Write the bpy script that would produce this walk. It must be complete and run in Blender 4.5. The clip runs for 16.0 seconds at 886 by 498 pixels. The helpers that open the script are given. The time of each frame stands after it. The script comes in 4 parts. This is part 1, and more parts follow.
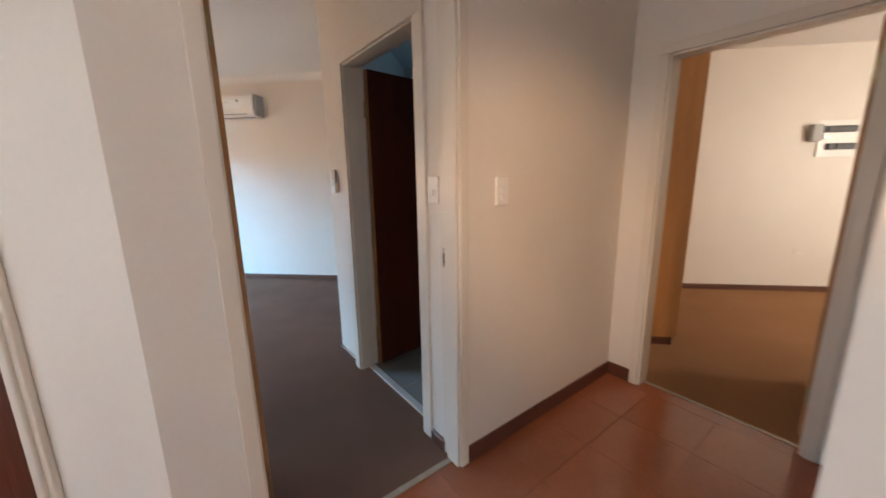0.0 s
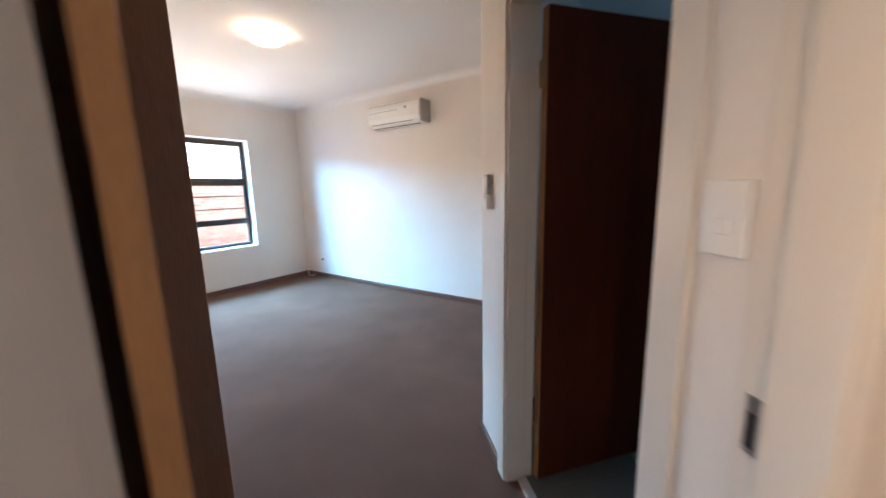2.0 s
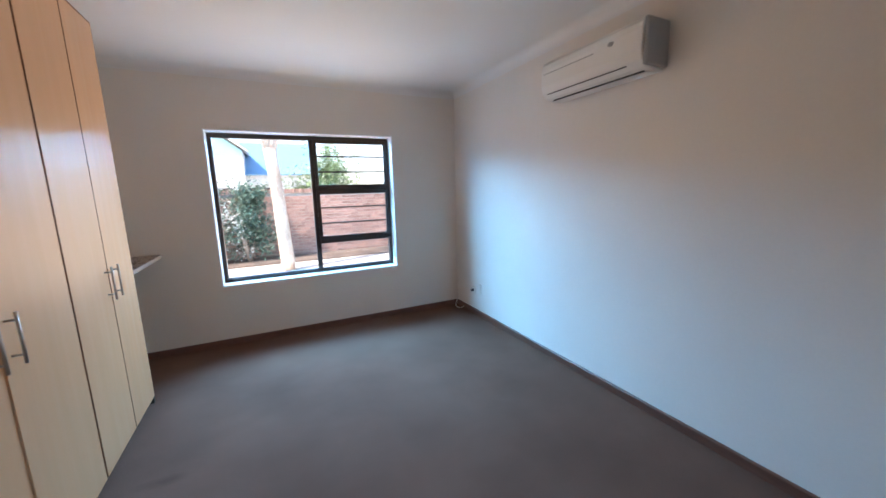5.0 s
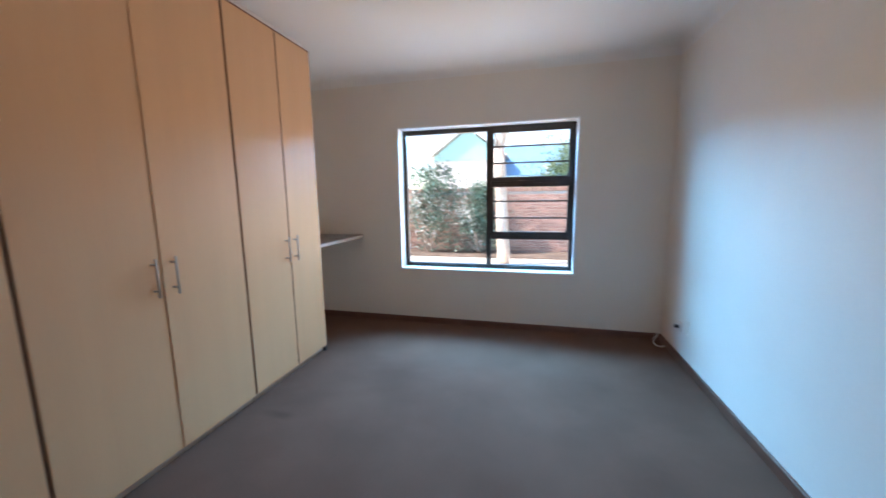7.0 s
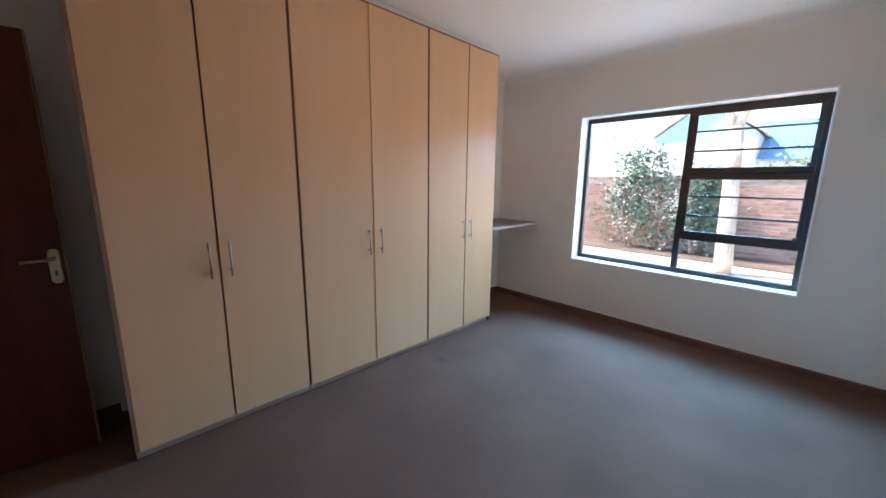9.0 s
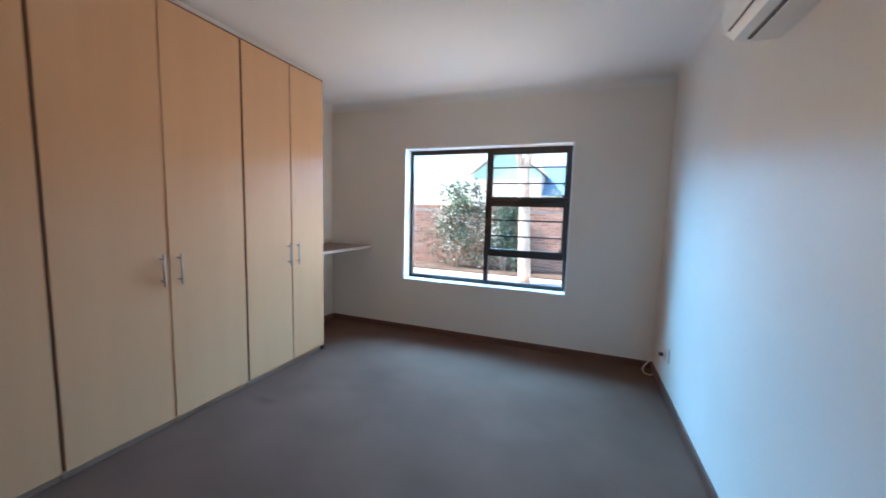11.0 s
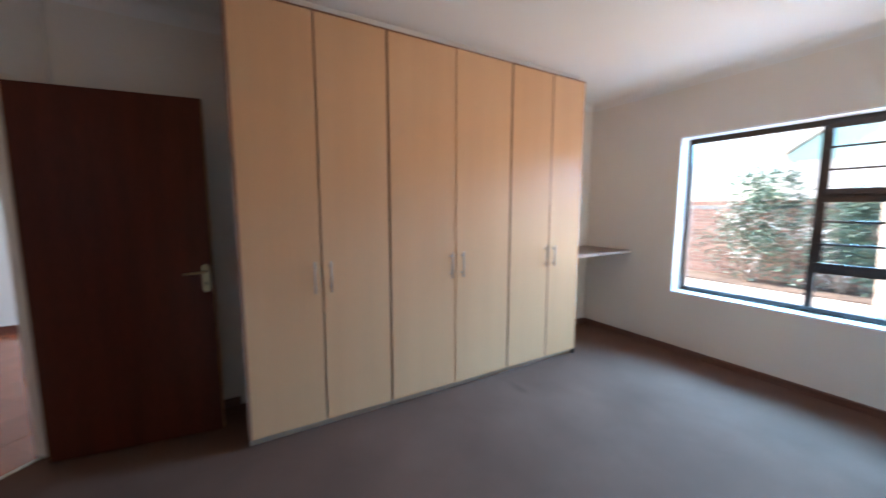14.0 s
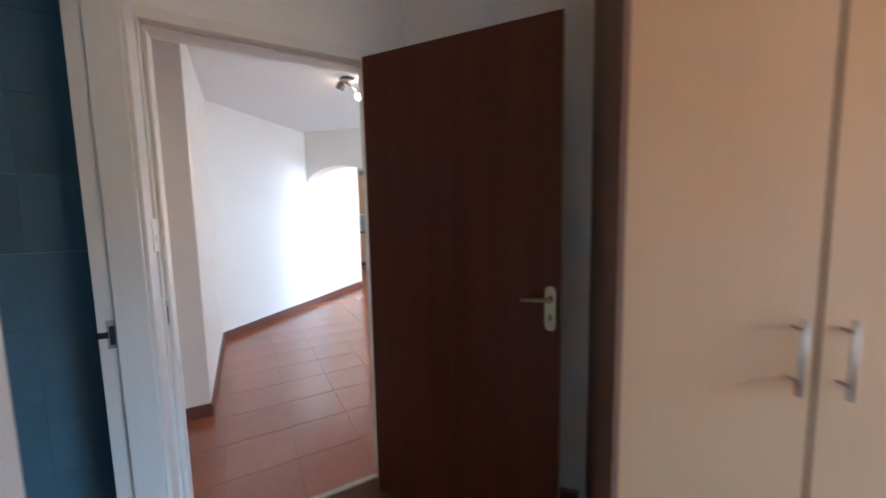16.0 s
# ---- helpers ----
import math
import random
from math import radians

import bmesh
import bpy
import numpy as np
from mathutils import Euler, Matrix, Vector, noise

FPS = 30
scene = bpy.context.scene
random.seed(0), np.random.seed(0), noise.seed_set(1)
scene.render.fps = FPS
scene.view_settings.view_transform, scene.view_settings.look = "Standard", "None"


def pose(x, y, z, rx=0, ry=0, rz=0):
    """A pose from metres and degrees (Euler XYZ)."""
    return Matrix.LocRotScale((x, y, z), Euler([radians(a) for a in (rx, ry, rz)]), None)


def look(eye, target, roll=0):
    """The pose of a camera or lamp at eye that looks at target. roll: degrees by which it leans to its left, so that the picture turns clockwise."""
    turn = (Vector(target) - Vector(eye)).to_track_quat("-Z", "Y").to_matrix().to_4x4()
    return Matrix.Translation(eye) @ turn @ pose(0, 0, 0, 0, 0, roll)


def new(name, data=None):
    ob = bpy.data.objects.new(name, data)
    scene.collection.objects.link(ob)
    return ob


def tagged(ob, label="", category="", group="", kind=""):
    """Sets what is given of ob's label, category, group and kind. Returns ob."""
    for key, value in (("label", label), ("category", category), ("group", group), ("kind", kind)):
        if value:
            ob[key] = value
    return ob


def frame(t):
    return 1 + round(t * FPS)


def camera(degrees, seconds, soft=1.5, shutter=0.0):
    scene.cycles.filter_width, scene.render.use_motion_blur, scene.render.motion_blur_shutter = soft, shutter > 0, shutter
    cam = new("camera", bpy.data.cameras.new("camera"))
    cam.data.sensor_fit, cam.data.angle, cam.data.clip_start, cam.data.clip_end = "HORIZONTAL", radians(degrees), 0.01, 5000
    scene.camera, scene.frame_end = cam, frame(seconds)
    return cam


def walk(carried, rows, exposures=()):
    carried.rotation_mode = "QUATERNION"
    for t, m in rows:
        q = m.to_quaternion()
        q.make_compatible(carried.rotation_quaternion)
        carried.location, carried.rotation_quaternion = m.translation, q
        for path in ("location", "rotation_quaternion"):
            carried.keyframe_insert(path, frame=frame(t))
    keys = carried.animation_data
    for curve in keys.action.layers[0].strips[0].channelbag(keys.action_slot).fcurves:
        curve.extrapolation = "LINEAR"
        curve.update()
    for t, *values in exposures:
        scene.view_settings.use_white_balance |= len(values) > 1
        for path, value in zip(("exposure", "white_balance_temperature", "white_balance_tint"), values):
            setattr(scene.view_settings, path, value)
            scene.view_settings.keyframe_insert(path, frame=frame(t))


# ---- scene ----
cam = camera(102.3, 16.0, soft=1.6, shutter=0.5)
PATH = [
    (0, (-4.425, -5.449, 1.354), (-2.484, -5.181, 0.953), -0.9),
    (0.5, (-4.253, -5.389, 1.358), (-2.334, -4.936, 1.019), -0.9),
    (0.6, (-4.209, -5.375, 1.361), (-2.285, -4.925, 1.052), -0.5),
    (1, (-4.052, -5.32, 1.36), (-2.176, -4.729, 0.996), -0.3),
    (1.5, (-3.774, -5.25, 1.357), (-2.059, -4.274, 1.027), -0.1),
    (2, (-3.538, -5.143, 1.349), (-1.911, -4.029, 1.015), -1.3),
    (2.3, (-3.333, -5.004, 1.401), (-1.802, -3.761, 1.068), -1.2),
    (2.5, (-3.284, -4.955, 1.369), (-1.799, -3.657, 1.035), -1.0),
    (2.8, (-3.134, -4.843, 1.373), (-1.794, -3.401, 1.019), -1.9),
    (3, (-3.082, -4.76, 1.356), (-1.815, -3.234, 1.099), -0.6),
    (3.2, (-2.993, -4.67, 1.375), (-1.837, -3.063, 1.09), -0.1),
    (5.3, (-1.933, -3.869, 1.47), (-1.207, -2.039, 1.118), -1.6),
    (5.5, (-1.828, -3.802, 1.469), (-1.284, -1.915, 1.088), -0.2),
    (6, (-1.696, -3.666, 1.375), (-1.502, -1.707, 1.024), -2.8),
    (6.5, (-1.474, -3.671, 1.395), (-1.619, -1.709, 1.035), -0.8),
    (7, (-1.187, -3.613, 1.364), (-1.674, -1.695, 1.074), -0.8),
    (7.5, (-1.016, -3.573, 1.425), (-2.082, -1.907, 1.129), -1.8),
    (8, (-0.841, -3.632, 1.368), (-2.308, -2.319, 1.014), -1.5),
    (8.2, (-0.838, -3.657, 1.385), (-2.3, -2.345, 1.009), -0.7),
    (10.3, (-0.696, -3.686, 1.419), (-1.811, -2.044, 1.178), 1.2),
    (10.5, (-0.69, -3.675, 1.42), (-1.673, -1.949, 1.189), 1.2),
    (11, (-0.696, -3.653, 1.374), (-1.406, -1.795, 1.169), 1.6),
    (11.5, (-0.704, -3.658, 1.416), (-1.186, -1.733, 1.167), 1.2),
    (12, (-0.702, -3.652, 1.428), (-1.066, -1.702, 1.175), 0.5),
    (12.5, (-0.671, -3.625, 1.423), (-1.351, -1.76, 1.18), 0.0),
    (13, (-0.654, -3.619, 1.404), (-1.774, -1.974, 1.204), -0.2),
    (13.5, (-0.683, -3.655, 1.423), (-2.124, -2.284, 1.212), -0.4),
    (13.7, (-0.699, -3.69, 1.41), (-2.24, -2.429, 1.217), -0.0),
    (14, (-0.726, -3.693, 1.407), (-2.441, -2.69, 1.181), -0.0),
    (14.5, (-0.973, -3.746, 1.357), (-2.849, -3.083, 1.158), -0.4),
    (15, (-1.253, -3.759, 1.361), (-3.201, -3.375, 1.117), -1.4),
    (15.2, (-1.387, -3.761, 1.338), (-3.362, -3.555, 1.097), -0.5),
    (15.5, (-1.61, -3.782, 1.357), (-3.589, -3.921, 1.11), -1.1),
    (16, (-1.925, -3.878, 1.345), (-3.839, -4.426, 1.154), -1.2),
]
walk(cam, [(t, look(eye, target, roll)) for t, eye, target, roll in PATH],
     exposures=[(0.0, 2.8, 7000, 15), (1.0, 2.9, 7050, 15), (1.6, 2.96, 6850, 15), (2.2, 3.1, 6500, 13), (3.2, 3.25, 6200, 11), (4.2, 2.6, 6200, 12),
                (5.3, 1.93, 6250, 15), (6.6, 1.85, 6300, 15), (7.5, 2.0, 6350, 13), (8.2, 2.08, 6250, 13), (10.3, 1.98, 6100, 12), (12.0, 1.85, 6100, 12),
                (12.5, 1.93, 6150, 13), (13.5, 2.16, 6250, 14), (14.5, 2.57, 6250, 13), (15.0, 2.52, 6200, 12), (15.5, 2.7, 5900, 11), (16.0, 2.95, 5850, 11)])

# ---- world, sun and added daylight lamps ----
world = bpy.data.worlds.new("world")
scene.world = world
world.use_nodes = True
_n = world.node_tree.nodes
_sky = _n.new("ShaderNodeTexSky")
_sky.sky_type = "NISHITA"
_sky.sun_disc = False
SUN_ELEV, SUN_AZ = 50.0, -108.0          # azimuth: degrees from +y, towards +x
_sky.sun_elevation, _sky.sun_rotation = radians(SUN_ELEV), radians(SUN_AZ)
_n["Background"].inputs["Strength"].default_value = 0.15
world.node_tree.links.new(_sky.outputs["Color"], _n["Background"].inputs["Color"])
_sd = bpy.data.lights.new("sun", "SUN")
_sd.energy, _sd.angle, _sd.color = 3.2, radians(0.5), (1.0, 0.94, 0.85)
_sun = new("sun", _sd)
_az, _el = radians(SUN_AZ), radians(SUN_ELEV)
_sun.matrix_world = look((math.sin(_az) * math.cos(_el) * 30, math.cos(_az) * math.cos(_el) * 30, math.sin(_el) * 30), (0, 0, 0))


def daylight_fill(name, m, w, h, watts, colour):
    """An unseen area lamp added in place of daylight."""
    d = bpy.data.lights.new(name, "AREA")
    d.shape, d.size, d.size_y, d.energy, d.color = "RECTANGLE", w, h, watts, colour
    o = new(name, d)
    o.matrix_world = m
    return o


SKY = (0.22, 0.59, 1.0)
# Hung outside above the window, added to shape the skylight on the walls.
daylight_fill("skylight_fill_bedroom", look((-2.6, 1.7, 2.85), (-2.15, -0.3, 2.0)), 3.9, 1.3, 365, SKY)
# Warm lamp in the opening, added as ground bounce and turned towards the wardrobes.
daylight_fill("bounce_fill_bedroom", look((-1.68, 0.208, 1.30), (-2.25, -0.8, 1.9)), 1.68, 1.30, 6.6, (1.0, 0.76, 0.54))
# No window is known here: lamp and wall opening are added to light the hall.
_w = daylight_fill("fill_hall", look((-5.5, -2.62, 1.25), (-7.4, -7.0, 0.4)), 1.4, 2.0, 6.8, (0.78, 0.89, 1.0))
_w.data.spread = radians(108)
# Added to brighten the kitchen; the source of its daylight is unseen.
daylight_fill("fill_kitchen", look((-9.2, -2.62, 1.5), (-10.4, -7.0, 1.1)), 2.4, 1.5, 40, (0.78, 0.90, 1.0))
# Stands before a solid wall; added to light the second bedroom's far wall.
_w = daylight_fill("fill_second_room", look((-2.0, -10.55, 1.5), (-0.1, -8.3, 1.3)), 1.4, 1.1, 13, (1.0, 0.92, 0.80))
_w.data.spread = radians(160)
# Added lamp at an unseen opening, for the bathroom's bluish light.
daylight_fill("fill_bathroom", look((-0.02, -5.97, 1.8), (-1.2, -5.2, 2.5)), 0.4, 0.5, 0.35, SKY)
SPOT_WATTS = 21

# ---- materials ----
def mat(name, colour, rough=0.6, metal=0.0, vary=0.06, scale=3.0, fine=0.0, fine_scale=120.0, bump=0.0, bump_scale=150.0,
        spec=0.5, stretch=(1, 1, 1), stain=None, island=0.0, coat=0.0, per_object=0.0, rvary=0.06):
    """A surface with a broad and a fine variation of its colour, and a fine relief."""
    m = bpy.data.materials.new(name)
    m.use_nodes = True
    nt = m.node_tree
    n, l = nt.nodes, nt.links
    b = n["Principled BSDF"]
    b.inputs["Roughness"].default_value = rough
    b.inputs["Metallic"].default_value = metal
    b.inputs["Specular IOR Level"].default_value = spec
    b.inputs["Coat Weight"].default_value = coat
    tc = n.new("ShaderNodeTexCoord")
    mp = n.new("ShaderNodeMapping")
    mp.inputs["Scale"].default_value = stretch
    l.new(tc.outputs["Object"], mp.inputs["Vector"])

    def nz(sc, detail):
        t = n.new("ShaderNodeTexNoise")
        t.inputs["Scale"].default_value, t.inputs["Detail"].default_value = sc, detail
        l.new(mp.outputs["Vector"], t.inputs["Vector"])
        return t.outputs["Fac"]

    def mul(a, lo, hi):
        r = n.new("ShaderNodeMapRange")
        r.inputs["From Min"].default_value, r.inputs["From Max"].default_value = 0.3, 0.7
        r.inputs["To Min"].default_value, r.inputs["To Max"].default_value = lo, hi
        l.new(a, r.inputs["Value"])
        return r.outputs["Result"]

    def times(c, f):
        x = n.new("ShaderNodeVectorMath")
        x.operation = "SCALE"
        l.new(c, x.inputs[0])
        l.new(f, x.inputs["Scale"])
        return x.outputs["Vector"]

    rgb = n.new("ShaderNodeRGB")
    rgb.outputs[0].default_value = (*colour, 1)
    c = rgb.outputs[0]
    if stain:
        mx = n.new("ShaderNodeMix")
        mx.data_type = "RGBA"
        l.new(mul(nz(scale * 0.7, 4), 0, 1), mx.inputs["Factor"])
        l.new(c, mx.inputs["A"])
        mx.inputs["B"].default_value = (*stain, 1)
        c = mx.outputs["Result"]
    c = times(c, mul(nz(scale, 3), 1 - vary, 1 + vary))
    if fine:
        c = times(c, mul(nz(fine_scale, 4), 1 - fine, 1 + fine))
    if island or per_object:
        if island:
            g = n.new("ShaderNodeNewGeometry").outputs["Random Per Island"]
        else:
            g = n.new("ShaderNodeObjectInfo").outputs["Random"]
        r = n.new("ShaderNodeMapRange")
        k = island or per_object
        r.inputs["To Min"].default_value, r.inputs["To Max"].default_value = 1 - k, 1 + k
        l.new(g, r.inputs["Value"])
        c = times(c, r.outputs["Result"])
    l.new(c, b.inputs["Base Color"])
    if rvary:
        l.new(mul(nz(scale * 3, 3), max(0.02, rough - rvary), min(1, rough + rvary)), b.inputs["Roughness"])
    if bump:
        bp = n.new("ShaderNodeBump")
        bp.inputs["Strength"].default_value, bp.inputs["Distance"].default_value = bump, 0.004
        l.new(nz(bump_scale, 4), bp.inputs["Height"])
        l.new(bp.outputs["Normal"], b.inputs["Normal"])
    return m


def blotch(m, centre, radius, dark):
    """A worn or spilt mark of its own shape on a floor's material."""
    n, l = m.node_tree.nodes, m.node_tree.links
    b = n["Principled BSDF"]
    old = b.inputs["Base Color"].links[0].from_socket
    tc = n.new("ShaderNodeTexCoord")
    nz = n.new("ShaderNodeTexNoise")
    nz.inputs["Scale"].default_value, nz.inputs["Detail"].default_value = 9.0, 5.0
    l.new(tc.outputs["Object"], nz.inputs["Vector"])
    off = n.new("ShaderNodeVectorMath")
    off.operation = "SUBTRACT"
    l.new(tc.outputs["Object"], off.inputs[0])
    off.inputs[1].default_value = (*centre, 0)
    sc = n.new("ShaderNodeVectorMath")
    sc.operation = "MULTIPLY"
    l.new(off.outputs["Vector"], sc.inputs[0])
    sc.inputs[1].default_value = (1 / radius[0], 1 / radius[1], 0)
    ln = n.new("ShaderNodeVectorMath")
    ln.operation = "LENGTH"
    l.new(sc.outputs["Vector"], ln.inputs[0])
    ad = n.new("ShaderNodeMath")
    ad.operation = "ADD"
    l.new(ln.outputs["Value"], ad.inputs[0])
    l.new(nz.outputs["Fac"], ad.inputs[1])
    r = n.new("ShaderNodeMapRange")
    r.inputs["From Min"].default_value, r.inputs["From Max"].default_value = 0.7, 1.5
    r.inputs["To Min"].default_value, r.inputs["To Max"].default_value = dark, 1.0
    l.new(ad.outputs["Value"], r.inputs["Value"])
    x = n.new("ShaderNodeVectorMath")
    x.operation = "SCALE"
    l.new(old, x.inputs[0])
    l.new(r.outputs["Result"], x.inputs["Scale"])
    l.new(x.outputs["Vector"], b.inputs["Base Color"])


def glow(name, colour, strength):
    m = bpy.data.materials.new(name)
    m.use_nodes = True
    b = m.node_tree.nodes["Principled BSDF"]
    b.inputs["Base Color"].default_value = (0.9, 0.88, 0.84, 1)
    b.inputs["Emission Color"].default_value = (*colour, 1)
    b.inputs["Emission Strength"].default_value = strength
    return m


def glass(name, tint=(1, 1, 1), rough=0.0):
    """Thin window glass: clear, with the shine of its face."""
    m = bpy.data.materials.new(name)
    m.use_nodes = True
    nt = m.node_tree
    n, l = nt.nodes, nt.links
    out = n["Material Output"]
    tr = n.new("ShaderNodeBsdfTransparent")
    tr.inputs["Color"].default_value = (*tint, 1)
    gl = n.new("ShaderNodeBsdfGlossy")
    gl.inputs["Roughness"].default_value = rough
    fr = n.new("ShaderNodeFresnel")
    fr.inputs["IOR"].default_value = 1.45
    mx = n.new("ShaderNodeMixShader")
    l.new(fr.outputs[0], mx.inputs[0])
    l.new(tr.outputs[0], mx.inputs[1])
    l.new(gl.outputs[0], mx.inputs[2])
    l.new(mx.outputs[0], out.inputs["Surface"])
    return m


PLASTER = mat("cream wall paint", (0.76, 0.70, 0.63), 0.55, vary=0.03, scale=1.4, fine=0.012, fine_scale=60, bump=0.12, bump_scale=90)
CEILING = mat("white ceiling paint", (0.78, 0.76, 0.73), 0.8, vary=0.02, scale=1.0, bump=0.08, bump_scale=60)
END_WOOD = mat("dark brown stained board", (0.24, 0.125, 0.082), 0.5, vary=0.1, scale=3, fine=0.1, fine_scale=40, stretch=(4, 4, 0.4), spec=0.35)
REVEAL = mat("fresh white gloss paint", (0.88, 0.88, 0.87), 0.35, vary=0.01, scale=4, rvary=0.0)
STEEL_FRAME = mat("cream enamel on steel", (0.72, 0.65, 0.56), 0.34, vary=0.012, scale=2, rvary=0.0)
CARPET = mat("grey brown loop carpet", (0.146, 0.080, 0.057), 0.95, vary=0.13, scale=2.2, fine=0.22, fine_scale=220, bump=0.9, bump_scale=300, spec=0.1)
CARPET_2 = mat("brown loop carpet", (0.31, 0.165, 0.085), 0.95, vary=0.10, scale=1.3, fine=0.2, fine_scale=220, bump=0.9, bump_scale=300, spec=0.1)
SKIRT = mat("varnished meranti", (0.125, 0.053, 0.035), 0.36, vary=0.18, scale=6, fine=0.15, fine_scale=60, stretch=(1, 1, 6))
MELAMINE = mat("pale maple melamine", (0.625, 0.368, 0.20), 0.40, spec=0.3, vary=0.03, scale=1.2, fine=0.010, fine_scale=22, stretch=(6, 6, 0.35), bump=0.03, bump_scale=80)
EDGING = mat("brown edge banding", (0.20, 0.095, 0.045), 0.5, vary=0.1, scale=9, fine=0.1, fine_scale=70, stretch=(4, 4, 0.4))
PLINTH = mat("grey plinth board", (0.36, 0.29, 0.235), 0.6, vary=0.1, scale=6)
SHELF = mat("dark postformed shelf top", (0.17, 0.13, 0.115), 0.3, vary=0.15, scale=9, fine=0.2, fine_scale=90)
SHELF_EDGE = mat("grey shelf edge", (0.42, 0.40, 0.38), 0.35, vary=0.05, scale=8)
DOOR = mat("dark red brown varnished door", (0.088, 0.018, 0.007), 0.45, spec=0.22, vary=0.16, scale=2.4, fine=0.18, fine_scale=30, stretch=(5, 5, 0.4), bump=0.05, bump_scale=50)
DOOR_EDGE = mat("raw lipping of a door", (0.44, 0.22, 0.085), 0.5, vary=0.12, scale=8, fine=0.1, fine_scale=60, stretch=(4, 4, 0.5))
WOOD_2 = mat("orange brown wardrobe board", (0.52, 0.25, 0.095), 0.4, vary=0.1, scale=3, fine=0.1, fine_scale=40, stretch=(5, 5, 0.4))
CHROME = mat("satin chrome", (0.47, 0.44, 0.40), 0.42, metal=1.0, vary=0.04, scale=20)
BRASS = mat("worn satin brass", (0.42, 0.33, 0.19), 0.40, metal=1.0, vary=0.1, scale=30)
BRONZE = mat("dark bronze aluminium", (0.035, 0.025, 0.022), 0.42, vary=0.12, scale=8)
PLASTIC = mat("white plastic", (0.80, 0.78, 0.74), 0.35, vary=0.02, scale=8)
CREAM_PLASTIC = mat("cream plastic", (0.76, 0.70, 0.62), 0.4, vary=0.02, scale=8)
GREY_PLASTIC = mat("grey plastic", (0.33, 0.32, 0.31), 0.45, vary=0.04, scale=10)
BLACK = mat("black plastic", (0.015, 0.015, 0.016), 0.45, vary=0.1, scale=10)
GLASS = glass("window glass")
TERRACOTTA = mat("sealed red clay tile", (0.33, 0.102, 0.050), 0.17, spec=0.9, rvary=0.02, vary=0.12, scale=3, fine=0.05, fine_scale=40, per_object=0.06, bump=0.015, bump_scale=14)
GROUT = mat("dark tile grout", (0.20, 0.068, 0.040), 0.8, vary=0.1, scale=12)
TILE_SKIRT = mat("dark red clay skirting tile", (0.13, 0.042, 0.026), 0.5, rvary=0.0, vary=0.12, scale=6, fine=0.06, fine_scale=50)
BATH_FLOOR = mat("grey bathroom tile", (0.20, 0.21, 0.20), 0.35, vary=0.05, scale=5, per_object=0.05)
BATH_TILE = mat("blue green bathroom tile", (0.10, 0.17, 0.20), 0.16, vary=0.08, scale=4, per_object=0.08)
CONCRETE = mat("floor slab concrete", (0.3, 0.29, 0.27), 0.9, vary=0.1, scale=3)
DULL_STRIP = mat("worn bronze floor strip", (0.42, 0.35, 0.27), 0.5, metal=0.3, vary=0.12, scale=20)
ALU_STRIP = mat("aluminium floor strip", (0.78, 0.77, 0.75), 0.4, metal=0.5, vary=0.05, scale=20)


for _c, _r, _d in (((-2.74, -1.83), (0.12, 0.05), 0.72), ((-1.9, -3.0), (0.5, 0.35), 0.88), ((-0.92, -3.06), (0.03, 0.03), 0.6), ((-2.1, -1.2), (0.6, 0.4), 0.90)):
    blotch(CARPET, _c, _r, _d)


# ---- building helpers ----
def bm_box(bm, x0, x1, y0, y1, z0, z1):
    v = [bm.verts.new(c) for c in ((x0, y0, z0), (x1, y0, z0), (x1, y1, z0), (x0, y1, z0), (x0, y0, z1), (x1, y0, z1), (x1, y1, z1), (x0, y1, z1))]
    for f in ((3, 2, 1, 0), (4, 5, 6, 7), (0, 1, 5, 4), (1, 2, 6, 5), (2, 3, 7, 6), (3, 0, 4, 7)):
        bm.faces.new([v[i] for i in f])
    return v


def bm_bevel(bm, w, seg=2):
    bmesh.ops.bevel(bm, geom=bm.edges[:], offset=w, segments=seg, affect="EDGES", profile=0.6)
    return bm


def rbox(x0, x1, y0, y1, z0, z1, w=0.003, seg=2):
    bm = bmesh.new()
    bm_box(bm, min(x0, x1), max(x0, x1), min(y0, y1), max(y0, y1), z0, z1)
    return bm_bevel(bm, w, seg) if w else bm


def boxes(*bs):
    bm = bmesh.new()
    for b in bs:
        bm_box(bm, *b)
    return bm


def prism(points, z0, z1):
    """An upright prism over a polygon given anticlockwise from above."""
    bm = bmesh.new()
    lo = [bm.verts.new((x, y, z0)) for x, y in points]
    hi = [bm.verts.new((x, y, z1)) for x, y in points]
    bm.faces.new(lo[::-1]), bm.faces.new(hi)
    for i in range(len(points)):
        j = (i + 1) % len(points)
        bm.faces.new((lo[i], lo[j], hi[j], hi[i]))
    bmesh.ops.recalc_face_normals(bm, faces=bm.faces[:])
    return bm


def bm_tube(bm, a, b, r, seg=12, r2=None):
    a, b = Vector(a), Vector(b)
    q = (b - a).to_track_quat("Z", "Y").to_matrix().to_4x4()
    bmesh.ops.create_cone(bm, cap_ends=True, segments=seg, radius1=r, radius2=r if r2 is None else r2, depth=(b - a).length,
                          matrix=Matrix.Translation((a + b) / 2) @ q)
    return bm


